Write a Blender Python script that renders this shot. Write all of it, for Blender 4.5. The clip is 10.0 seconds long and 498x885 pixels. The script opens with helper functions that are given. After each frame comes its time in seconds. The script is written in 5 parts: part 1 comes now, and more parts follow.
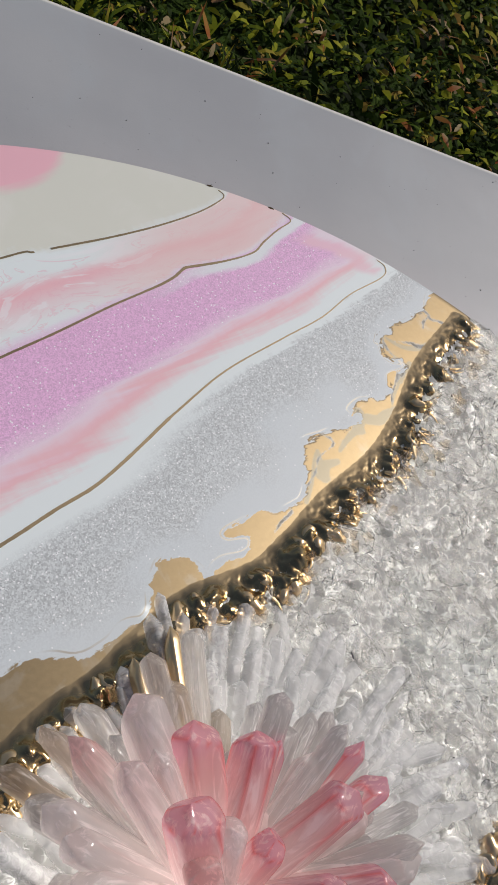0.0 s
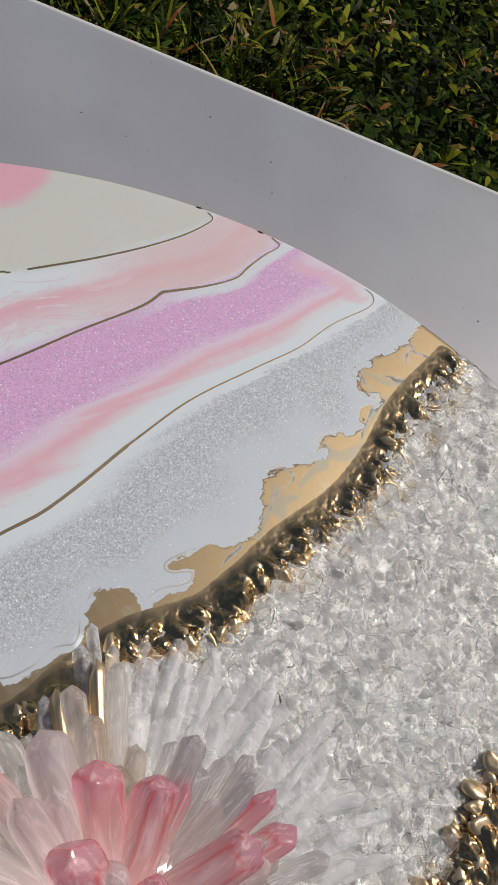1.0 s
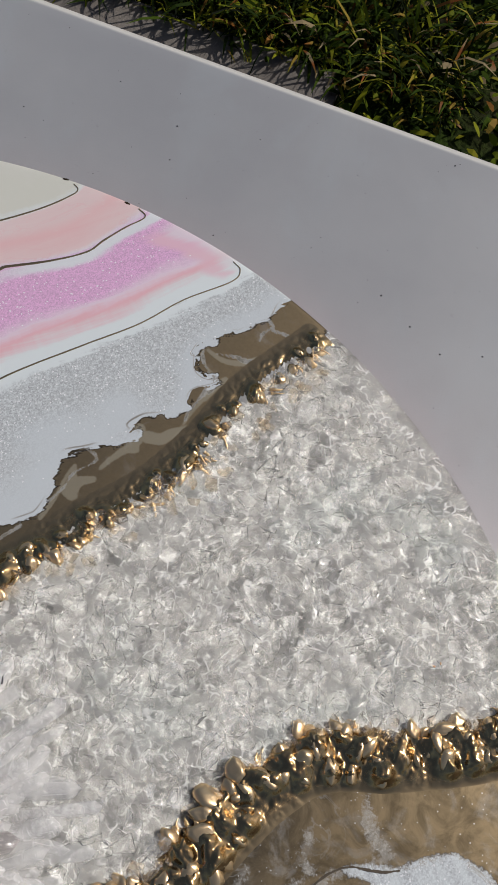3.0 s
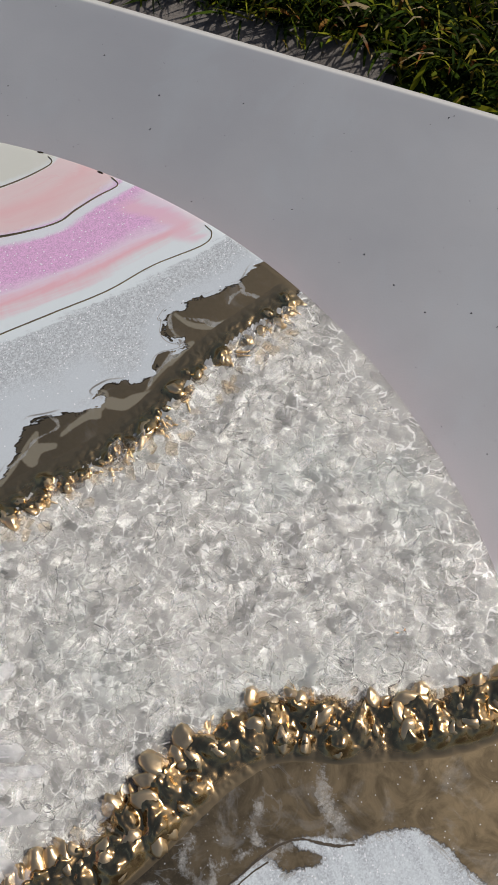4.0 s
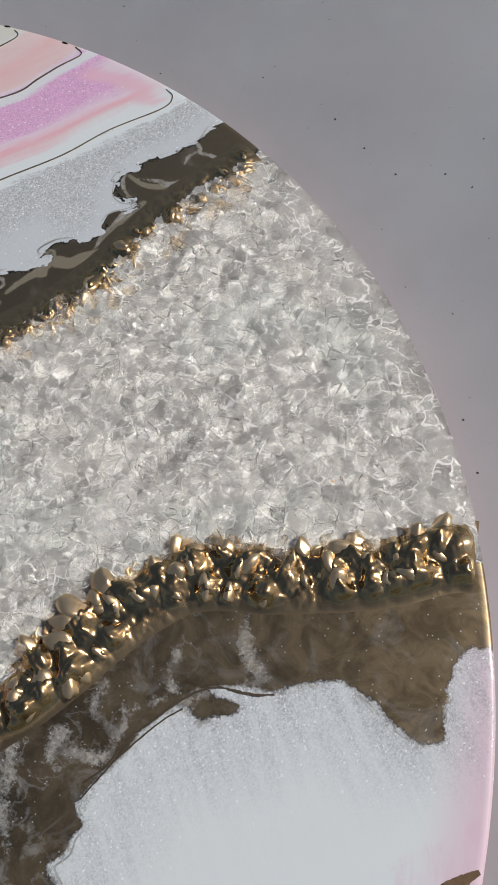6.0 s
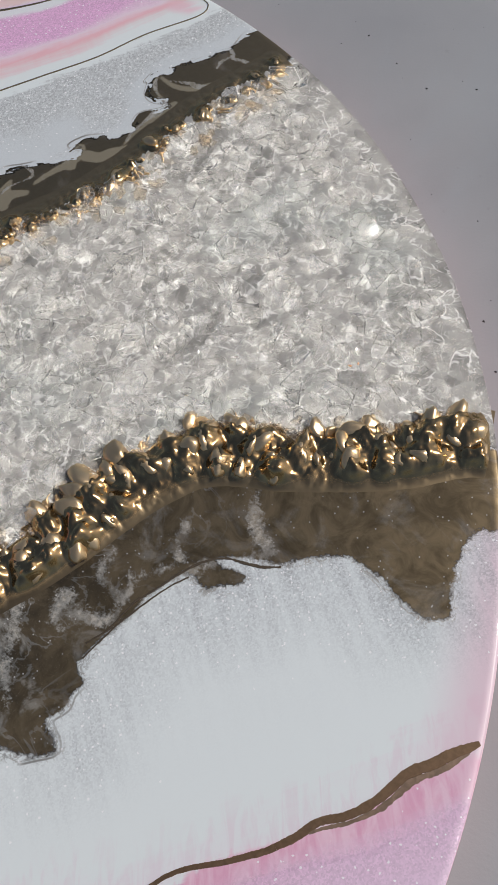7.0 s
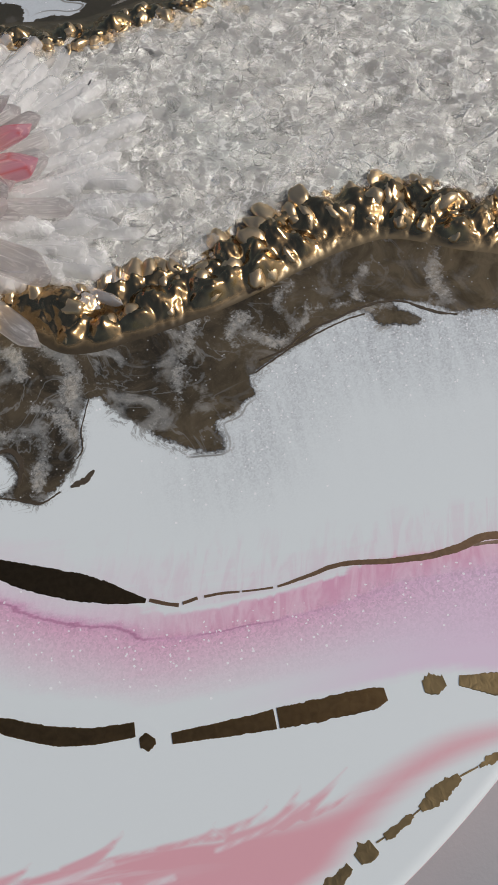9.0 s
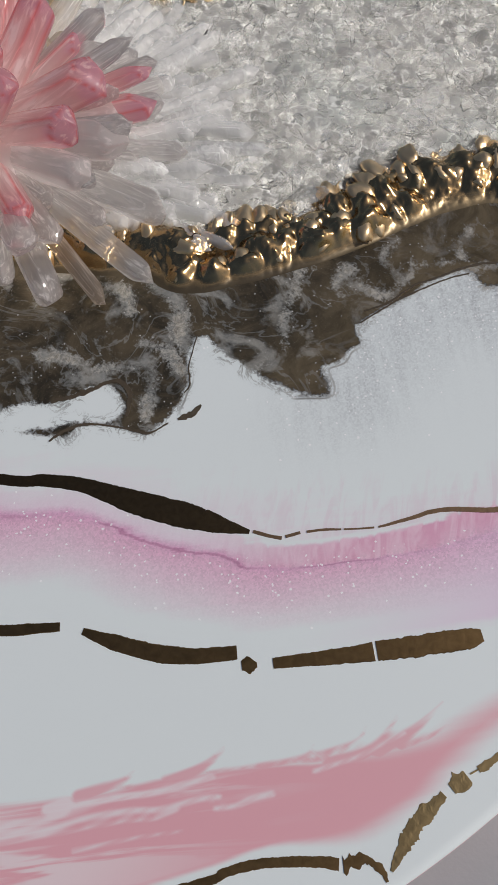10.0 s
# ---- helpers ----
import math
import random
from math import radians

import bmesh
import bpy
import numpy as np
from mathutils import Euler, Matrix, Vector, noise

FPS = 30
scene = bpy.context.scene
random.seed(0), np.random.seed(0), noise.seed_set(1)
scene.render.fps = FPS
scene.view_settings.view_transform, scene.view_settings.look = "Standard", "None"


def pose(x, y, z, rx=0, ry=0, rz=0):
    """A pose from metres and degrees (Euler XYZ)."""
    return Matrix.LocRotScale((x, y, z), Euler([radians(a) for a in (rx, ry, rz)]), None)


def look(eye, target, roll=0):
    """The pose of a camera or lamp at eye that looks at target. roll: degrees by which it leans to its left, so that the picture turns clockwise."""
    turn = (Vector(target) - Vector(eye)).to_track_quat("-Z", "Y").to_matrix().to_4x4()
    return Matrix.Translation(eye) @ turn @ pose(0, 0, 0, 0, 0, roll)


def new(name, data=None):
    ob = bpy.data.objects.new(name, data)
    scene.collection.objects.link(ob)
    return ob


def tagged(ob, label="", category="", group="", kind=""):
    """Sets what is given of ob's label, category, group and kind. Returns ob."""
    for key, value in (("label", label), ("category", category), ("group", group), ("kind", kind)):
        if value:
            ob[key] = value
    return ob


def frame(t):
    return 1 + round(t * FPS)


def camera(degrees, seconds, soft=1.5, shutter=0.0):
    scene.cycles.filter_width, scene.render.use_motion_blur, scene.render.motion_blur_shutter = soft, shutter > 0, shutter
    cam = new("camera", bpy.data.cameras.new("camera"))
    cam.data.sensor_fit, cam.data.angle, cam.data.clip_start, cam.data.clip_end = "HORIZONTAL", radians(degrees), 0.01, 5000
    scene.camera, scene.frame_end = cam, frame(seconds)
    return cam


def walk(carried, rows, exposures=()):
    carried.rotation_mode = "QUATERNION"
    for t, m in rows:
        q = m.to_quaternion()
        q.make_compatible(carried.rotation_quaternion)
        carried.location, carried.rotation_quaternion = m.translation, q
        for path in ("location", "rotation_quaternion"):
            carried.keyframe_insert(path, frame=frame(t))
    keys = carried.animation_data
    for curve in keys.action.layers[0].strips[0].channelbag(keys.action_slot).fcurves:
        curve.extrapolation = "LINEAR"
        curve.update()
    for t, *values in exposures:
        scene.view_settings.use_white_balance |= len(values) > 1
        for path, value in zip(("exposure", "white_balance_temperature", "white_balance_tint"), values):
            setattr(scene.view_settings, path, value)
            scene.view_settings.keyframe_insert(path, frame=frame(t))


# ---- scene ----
cam = camera(31.0, 10.0)
PATH = [
    (0, (-0.0448, -0.0218, 0.6342), (0.0157, 0.1145, 0.4335), 35.35),
    (0.5, (-0.0304, -0.0178, 0.6389), (0.0209, 0.1149, 0.4333), 33.87),
    (1, (-0.0222, -0.0061, 0.6511), (0.0230, 0.1228, 0.4417), 35.12),
    (1.5, (0.0017, 0.0076, 0.6585), (0.0234, 0.1266, 0.4398), 29.79),
    (2, (0.0359, 0.0164, 0.6705), (0.0379, 0.1275, 0.4466), 21.91),
    (2.5, (0.0626, 0.0271, 0.6773), (0.0602, 0.1321, 0.4505), 20.02),
    (3, (0.0852, 0.0365, 0.6737), (0.0754, 0.1364, 0.4447), 15.70),
    (3.2, (0.0950, 0.0380, 0.6727), (0.0819, 0.1385, 0.4441), 14.01),
    (4.3, (0.1340, 0.0459, 0.6603), (0.0912, 0.1340, 0.4302), -4.64),
    (4.5, (0.1408, 0.0472, 0.6566), (0.0969, 0.1353, 0.4268), -5.11),
    (5, (0.1570, 0.0460, 0.6454), (0.1073, 0.1315, 0.4158), -8.72),
    (5.5, (0.1684, 0.0362, 0.6398), (0.1127, 0.1199, 0.4110), -11.83),
    (5.7, (0.1669, 0.0329, 0.6401), (0.1099, 0.1152, 0.4110), -12.51),
    (6.8, (0.1813, 0.0111, 0.6281), (0.1155, 0.0921, 0.4009), -14.18),
    (7, (0.1812, 0.0037, 0.6265), (0.1155, 0.0856, 0.3996), -13.02),
    (7.5, (0.1821, -0.0121, 0.6217), (0.1168, 0.0692, 0.3944), -11.14),
    (8, (0.1818, -0.0308, 0.6166), (0.1159, 0.0513, 0.3898), -9.46),
    (8.5, (0.1798, -0.0460, 0.6119), (0.1143, 0.0350, 0.3846), -7.49),
    (9, (0.1764, -0.0615, 0.6080), (0.1080, 0.0189, 0.3814), -7.05),
    (9.5, (0.1711, -0.0742, 0.6105), (0.1040, 0.0056, 0.3833), -4.78),
    (10, (0.1663, -0.0832, 0.6085), (0.0982, -0.0046, 0.3812), -3.56),
]
walk(cam, [(t, look(eye, target, roll)) for t, eye, target, roll in PATH],
     exposures=[(0.0, -0.80, 6450, 12), (1.0, -0.86, 6450, 12), (2.0, -0.93, 6450, 12), (4.5, -0.74, 6450, 12), (5.5, -0.80, 6450, 12), (7.5, -0.79, 6450, 12), (8.5, -0.93, 6450, 12), (9.5, -0.97, 6450, 12), (10.0, -0.97, 6450, 12)])

# ---------------------------------------------------------------- light
SUN_AZ, SUN_EL = radians(54), radians(46)      # azimuth from +y towards +x
world = bpy.data.worlds.new("world")
scene.world = world
world.use_nodes = True
wn = world.node_tree
sky = wn.nodes.new("ShaderNodeTexSky")
sky.sky_type, sky.sun_disc = "NISHITA", False
sky.sun_elevation, sky.sun_rotation, sky.dust_density = SUN_EL, SUN_AZ, 3.0
wn.links.new(sky.outputs[0], wn.nodes["Background"].inputs[0])
wn.nodes["Background"].inputs[1].default_value = 0.10
sun = new("sun", bpy.data.lights.new("sun", "SUN"))
sun.data.energy, sun.data.angle, sun.data.color = 4.0, radians(0.5), (1.0, 0.96, 0.9)
sun_way = Vector((math.sin(SUN_AZ) * math.cos(SUN_EL), math.cos(SUN_AZ) * math.cos(SUN_EL), math.sin(SUN_EL)))
sun.matrix_basis = look(sun_way * 5, (0, 0, 0))

TABLE_Z = 0.43
PANEL_T = 0.011
TOP_Z = TABLE_Z + PANEL_T
R = 0.2008


# ---------------------------------------------------------------- node helpers
class Mat:
    """A node material with short ways to add nodes."""

    def __init__(self, name):
        self.m = bpy.data.materials.new(name)
        self.m.use_nodes = True
        self.t = self.m.node_tree
        self.bsdf = self.t.nodes["Principled BSDF"]
        self.out = self.t.nodes["Material Output"]

    def link(self, value, socket):
        if isinstance(value, bpy.types.NodeSocket):
            self.t.links.new(value, socket)
        else:
            socket.default_value = value

    def node(self, kind, **inputs):
        n = self.t.nodes.new(kind)
        for key, value in inputs.items():
            self.link(value, n.inputs[key])
        return n

    def set(self, **inputs):
        names = {"color": "Base Color", "rough": "Roughness", "metal": "Metallic", "trans": "Transmission Weight", "ior": "IOR",
                 "coat": "Coat Weight", "coat_rough": "Coat Roughness", "normal": "Normal", "spec": "Specular IOR Level",
                 "sss": "Subsurface Weight", "sheen": "Sheen Weight", "coat_normal": "Coat Normal"}
        for key, value in inputs.items():
            if key == "color" and isinstance(value, tuple):
                value = (*value, 1.0)
            self.link(value, self.bsdf.inputs[names[key]])
        return self

    def math(self, op, a, b=0.0, c=0.0, clamp=False):
        n = self.t.nodes.new("ShaderNodeMath")
        n.operation, n.use_clamp = op, clamp
        for k, v in enumerate((a, b, c)):
            self.link(v, n.inputs[k])
        return n.outputs[0]

    def step(self, x, lo, hi):
        """0 below lo, 1 over hi, smooth between."""
        n = self.t.nodes.new("ShaderNodeMapRange")
        n.interpolation_type = "SMOOTHSTEP"
        for k, v in enumerate((x, lo, hi, 0.0, 1.0)):
            self.link(v, n.inputs[k])
        return n.outputs[0]

    def mix(self, f, a, b):
        n = self.t.nodes.new("ShaderNodeMix")
        n.data_type = "RGBA"
        self.link(f, n.inputs[0])
        for v, s in ((a, n.inputs[6]), (b, n.inputs[7])):
            self.link((*v, 1.0) if isinstance(v, tuple) else v, s)
        return n.outputs[2]

    def coords(self, which="Object"):
        return self.t.nodes.new("ShaderNodeTexCoord").outputs[which]

    def place(self):
        return self.t.nodes.new("ShaderNodeNewGeometry").outputs["Position"]

    def grained(self, degrees, scale):
        """Coordinates turned so that x runs along that direction, then scaled."""
        turned = self.node("ShaderNodeMapping", Vector=self.coords(), Rotation=(0, 0, radians(-degrees))).outputs[0]
        return self.node("ShaderNodeMapping", Vector=turned, Scale=scale).outputs[0]

    def noise(self, scale, detail=3.0, rough=0.5, vec=None, distort=0.0):
        n = self.node("ShaderNodeTexNoise", Scale=scale, Detail=detail, Roughness=rough, Distortion=distort)
        self.link(vec if vec is not None else self.coords(), n.inputs["Vector"])
        return n.outputs["Fac"]

    def voronoi(self, scale, vec=None, feature="F1"):
        n = self.node("ShaderNodeTexVoronoi", Scale=scale)
        n.feature = feature
        self.link(vec if vec is not None else self.coords(), n.inputs["Vector"])
        return n

    def ramp(self, x, stops, ease="LINEAR"):
        n = self.t.nodes.new("ShaderNodeValToRGB")
        self.link(x, n.inputs[0])
        n.color_ramp.interpolation = ease
        e = n.color_ramp.elements
        while len(e) < len(stops):
            e.new(0.5)
        for el, (pos, col) in zip(e, stops):
            el.position, el.color = pos, (*col, 1.0) if len(col) == 3 else col
        return n

    def attr(self, name):
        n = self.t.nodes.new("ShaderNodeAttribute")
        n.attribute_name = name
        return n.outputs["Fac"]

    def bump(self, height, strength=0.3, distance=0.001):
        return self.node("ShaderNodeBump", Height=height, Strength=strength, Distance=distance).outputs[0]


# ---------------------------------------------------------------- materials
GOLD = (0.34, 0.258, 0.148)


def make_resin():
    """Poured resin: colour bands by the 'band' attribute, gold ink by 'gold' (millimetres inside its edge), glitter in between."""
    m = Mat("poured_resin")
    pos = m.coords()
    xyz = m.node("ShaderNodeSeparateXYZ", Vector=pos)
    px, py = xyz.outputs[0], xyz.outputs[1]
    turned_pos = m.node("ShaderNodeMapping", Vector=pos, Rotation=(0, 0, radians(-45))).outputs[0]
    along = m.node("ShaderNodeMapping", Vector=turned_pos, Scale=(14, 120, 14)).outputs[0]
    wisp = m.noise(1.0, 5, 0.58, along, 1.0)
    fine = m.noise(1.0, 2, 0.6, m.node("ShaderNodeMapping", Vector=turned_pos, Scale=(420, 50, 60)).outputs[0])
    band = m.math("ADD", m.attr("band"), m.math("MULTIPLY", m.math("SUBTRACT", wisp, 0.5), m.math("ADD", 0.20, m.math("MULTIPLY", m.math("MULTIPLY", m.step(m.attr("band"), 2.5, 2.65), m.step(m.attr("band"), 3.0, 2.9)), 0.22))))
    band = m.math("ADD", band, m.math("MULTIPLY", m.math("SUBTRACT", fine, 0.5), 0.05))
    licks = m.math("MULTIPLY", m.math("SUBTRACT", m.noise(1.0, 3, 0.55, m.grained(60, (60, 300, 60)), 0.8), 0.5), 1.0)
    tongue = m.math("MULTIPLY", m.step(m.math("ADD", m.attr("tongue"), licks), -0.35, 0.65), m.step(band, 6.0, 6.2))
    closer = m.math("MULTIPLY", m.step(band, 3.0, 3.03), m.step(band, 3.5, 3.3))
    band = m.math("ADD", band, m.math("MULTIPLY", m.math("MULTIPLY", closer, m.step(px, -0.03, 0.03)), 0.085))
    white, pink, lilac, rose = (0.77, 0.825, 0.818), (0.84, 0.47, 0.51), (0.83, 0.49, 0.735), (0.77, 0.40, 0.445)
    cream, silver, palelil = (0.69, 0.69, 0.60), (0.64, 0.670, 0.670), (0.80, 0.62, 0.76)
    s = lambda k: k / 8
    stops = [(s(0.97), (*cream, 0)), (s(1.02), (*white, 0)), (s(1.30), (*white, 0)), (s(1.48), (*pink, 0)),
              (s(1.86), (*white, 0)), (s(1.97), (*palelil, 0.2)), (s(2.02), (*lilac, 0.6)), (s(2.50), (*lilac, 0.6)),
             (s(2.63), (0.83, 0.68, 0.76, 0)), (s(2.74), (*pink, 0)), (s(2.88), (*white, 0)), (s(3.05), (*white, 0)),
             (s(3.12), (*silver, 1)), (s(3.40), (*silver, 0.9)), (s(3.72), (*white, 0.25)), (s(4.05), (0.66, 0.68, 0.70, 0.8)), (s(4.50), (*white, 0.4)), (s(4.70), (*white, 0.02)), (s(4.95), (*white, 0)), (s(4.99), (0.79, 0.76, 0.79, 0)),
             (s(5.04), (*white, 0)), (s(5.19), (0.81, 0.70, 0.78, 0.1)), (s(5.25), (0.74, 0.42, 0.60, 0.4)), (s(5.30), (0.80, 0.48, 0.63, 0.5)), (s(5.52), (0.80, 0.64, 0.72, 0.25)), (s(5.76), (*white, 0.0)),
             (s(6.94), (*white, 0)), (s(7.9), (*white, 0))]
    ramp = m.ramp(m.math("DIVIDE", band, 8.0), stops)
    colour, glit = ramp.outputs[0], ramp.outputs[1]
    cloud = m.math("MULTIPLY", m.step(m.attr("band"), 1.0, 0.98), m.step(m.noise(26.0, 4, 0.6, turned_pos, 1.5), 0.42, 0.68))
    colour = m.mix(m.math("MULTIPLY", cloud, 0.6), colour, (0.75, 0.74, 0.67))
    # a white seam under the second vein; the clear rim of the quartz
    seam2 = m.math("MULTIPLY", m.math("MULTIPLY", m.step(band, 1.99, 2.01), m.step(band, 2.17, 2.10)), m.step(px, -0.025, 0.0))
    colour = m.mix(m.math("MULTIPLY", seam2, 0.9), colour, white)
    glit = m.math("MULTIPLY", glit, m.math("SUBTRACT", 1.0, m.math("MULTIPLY", seam2, 0.9)))
    clear_rim = m.math("MULTIPLY", m.step(m.attr("radius"), 0.2000, 0.2006), m.math("MULTIPLY", m.step(px, 0.092, 0.098), m.step(py, 0.096, 0.10)))
    colour = m.mix(m.math("MULTIPLY", clear_rim, 0.8), colour, (0.56, 0.48, 0.49))
    # combed pink under the fourth vein, with a darker seam below it
    comb = m.noise(1.0, 3, 0.6, m.grained(118, (90, 360, 60)), 0.9)
    combed = m.math("ADD", band, m.math("MULTIPLY", m.math("SUBTRACT", comb, 0.5), 0.10))
    strip = m.math("MULTIPLY", m.math("MULTIPLY", m.step(m.math("ADD", combed, m.math("MULTIPLY", m.step(px, 0.14, 0.165), 0.06)), 5.05, 5.10), m.step(band, 5.27, 5.23)), m.math("ADD", 0.12, m.math("MULTIPLY", m.step(px, 0.115, 0.15), 0.88)))
    colour = m.mix(strip, colour, m.mix(m.step(comb, 0.35, 0.65), (0.74, 0.38, 0.52), (0.82, 0.56, 0.66)))
    haze = m.math("MULTIPLY", m.math("MULTIPLY", m.step(px, 0.10, 0.135), m.step(comb, 0.42, 0.62)), m.math("MULTIPLY", m.step(combed, 4.90, 4.99), m.step(band, 5.02, 4.99)))
    colour = m.mix(m.math("MULTIPLY", haze, 0.4), colour, (0.74, 0.60, 0.67))
    seam = m.math("MULTIPLY", m.step(m.math("ABSOLUTE", m.math("SUBTRACT", band, 5.262)), 0.016, 0.004), m.step(m.noise(45.0, 2), 0.42, 0.56))
    colour = m.mix(m.math("MULTIPLY", seam, 0.75), colour, (0.52, 0.22, 0.36))
    rosy_part = m.math("ADD", m.attr("rose"), m.math("MULTIPLY", m.math("SUBTRACT", wisp, 0.5), 3.0))
    rosy_part = m.step(rosy_part, m.math("SUBTRACT", -0.6, m.math("MULTIPLY", m.step(px, 0.165, 0.185), 1.6)), m.math("ADD", 0.8, m.math("MULTIPLY", m.step(px, 0.165, 0.185), 2.4)))
    colour = m.mix(m.math("MAXIMUM", rosy_part, m.math("MULTIPLY", tongue, 0.9)), colour, rose)
    # white streaks in the last pink
    streaks = m.noise(1.0, 4, 0.55, m.node("ShaderNodeMapping", Vector=turned_pos, Scale=(13, 150, 20)).outputs[0], 1.8)
    last = m.math("MULTIPLY", m.step(m.attr("rose"), 0.0, 1.0), m.step(px, 0.172, 0.135))
    colour = m.mix(m.math("MULTIPLY", last, m.math("MULTIPLY", m.step(streaks, 0.44, 0.54), 0.75)), colour, (0.82, 0.75, 0.76))
    swirl = m.math("ADD", m.attr("swirl"), m.math("MULTIPLY", m.math("SUBTRACT", wisp, 0.5), 0.8))
    colour = m.mix(m.math("MULTIPLY", m.step(swirl, -0.5, 0.35), 0.8), colour, (0.82, 0.76, 0.775))
    veins = m.noise(1.0, 4, 0.55, m.node("ShaderNodeMapping", Vector=turned_pos, Scale=(38, 90, 40)).outputs[0], 2.2)
    upper = m.math("MULTIPLY", m.step(band, 1.02, 1.15), m.step(band, 1.99, 1.90))
    colour = m.mix(m.math("MULTIPLY", upper, m.math("MULTIPLY", m.step(veins, 0.56, 0.62), 0.55)), colour, (0.84, 0.83, 0.84))
    colour = m.mix(m.math("MULTIPLY", upper, m.math("MULTIPLY", m.step(m.math("ABSOLUTE", m.math("SUBTRACT", veins, 0.45)), 0.02, 0.005), 0.4)), colour, (0.80, 0.45, 0.52))
    # warmer pink towards the rim between the first two veins; pink round mark near the rim
    peach = m.math("MULTIPLY", m.step(px, -0.045, -0.012), m.math("MULTIPLY", m.step(band, 0.99, 1.05), m.step(band, 1.97, 1.85)))
    colour = m.mix(m.math("MULTIPLY", peach, 0.75), colour, m.mix(wisp, (0.80, 0.48, 0.47), (0.84, 0.66, 0.62)))
    end = m.math("ADD", m.attr("radius"), m.math("MULTIPLY", m.math("SUBTRACT", wisp, 0.5), 0.012))
    wrap = m.math("MULTIPLY", m.math("MULTIPLY", m.step(end, 0.1895, 0.1935), m.step(px, -0.002, 0.016)), m.math("MULTIPLY", m.step(band, 2.16, 2.34), m.step(band, 2.98, 2.86)))
    colour = m.mix(m.math("MULTIPLY", wrap, 0.8), colour, m.mix(m.step(end, 0.195, 0.199), (0.83, 0.54, 0.60), (0.80, 0.73, 0.75)))
    glit = m.math("MULTIPLY", glit, m.math("SUBTRACT", 1.0, wrap))
    mark = m.step(m.math("ADD", m.attr("mark"), m.math("MULTIPLY", m.math("SUBTRACT", wisp, 0.5), 8.0)), -2.0, 2.5)
    colour = m.mix(mark, colour, (0.83, 0.46, 0.52))
    # lilac widens to the rim on the far side of the fourth vein
    side = m.math("MULTIPLY", m.step(px, 0.145, 0.185), m.math("MULTIPLY", m.step(band, 5.1, 5.3), m.step(band, 5.98, 5.85)))
    colour = m.mix(m.math("MULTIPLY", side, 0.8), colour, (0.78, 0.58, 0.74))
    rimtint = m.math("MULTIPLY", m.step(m.attr("radius"), 0.186, 0.200), m.math("MULTIPLY", m.step(px, 0.17, 0.19), m.step(band, 4.2, 4.4)))
    rimtint = m.math("MULTIPLY", rimtint, m.step(band, 5.1, 4.95))
    colour = m.mix(m.math("MULTIPLY", rimtint, 0.7), colour, (0.80, 0.52, 0.62))
    # smooth bluish pools between the silver glitter and the upper ink
    pools = m.step(m.math("ADD", m.attr("gold"), m.math("MULTIPLY", m.math("SUBTRACT", m.noise(1.0, 3, 0.5, m.grained(48, (18, 45, 20)), 0.8), 0.5), 34.0)), -13.0, -2.0)
    pools = m.math("MULTIPLY", pools, m.math("MULTIPLY", m.step(m.attr("band"), 3.02, 3.12), m.step(m.attr("band"), 4.03, 3.98)))
    colour = m.mix(m.math("MULTIPLY", pools, 0.8), colour, (0.635, 0.682, 0.695))
    glit = m.math("MULTIPLY", glit, m.math("SUBTRACT", 1.0, m.math("MULTIPLY", pools, 0.85)))
    # glitter strewn beside the lower ink
    strewn = m.math("MULTIPLY", m.step(m.attr("band"), 4.0, 4.05), m.math("MULTIPLY", m.step(m.attr("gold"), -26.0, 0.0), m.step(px, 0.105, 0.135)))
    strewn = m.math("MULTIPLY", strewn, m.math("MULTIPLY", m.step(m.attr("band"), 4.95, 4.7), m.math("ADD", 0.4, m.math("MULTIPLY", m.step(fine, 0.3, 0.7), 0.6))))
    colour = m.mix(m.math("MULTIPLY", strewn, 0.6), colour, (0.56, 0.58, 0.60))
    glit = m.math("MAXIMUM", glit, m.math("MULTIPLY", strewn, 0.9))
    # glitter flakes, with their sparkle painted as white cells and dots
    cells = m.voronoi(2900.0)
    rnd = m.node("ShaderNodeSeparateColor", Color=cells.outputs["Color"])
    patch = m.step(m.noise(22.0, 3), 0.33, 0.56)
    smooth = m.math("MULTIPLY", m.step(band, 3.2, 3.45), m.step(band, 4.0, 3.7))
    glit = m.math("MULTIPLY", glit, m.math("SUBTRACT", 1.0, m.math("MULTIPLY", smooth, m.math("SUBTRACT", 1.0, patch))))
    fleck = m.mix(rnd.outputs[1], (0.58, 0.58, 0.585), (1.14, 1.14, 1.13))
    shaded = m.node("ShaderNodeMix")
    shaded.data_type, shaded.blend_type = "RGBA", "MULTIPLY"
    m.link(m.math("MULTIPLY", glit, 0.9), shaded.inputs[0])
    m.link(colour, shaded.inputs[6])
    m.link(fleck, shaded.inputs[7])
    colour = shaded.outputs[2]
    sparkle = m.math("LESS_THAN", rnd.outputs[2], m.math("MULTIPLY", glit, 0.03))
    colour = m.mix(m.math("MULTIPLY", sparkle, 0.75), colour, (0.97, 0.97, 0.97))
    dots = m.voronoi(750.0)
    seen = m.math("LESS_THAN", m.node("ShaderNodeSeparateColor", Color=dots.outputs["Color"]).outputs[0], m.math("ADD", 0.03, m.math("MULTIPLY", m.math("MULTIPLY", m.step(band, 3.9, 4.1), m.math("ADD", 0.11, m.math("MULTIPLY", m.step(m.attr("gold"), -2.0, 1.0), 0.25))), 1.0)))
    dots = m.math("MULTIPLY", seen, m.step(dots.outputs["Distance"], 0.16, 0.08))
    dots_here = m.math("MULTIPLY", dots, m.step(glit, 0.02, 0.2))
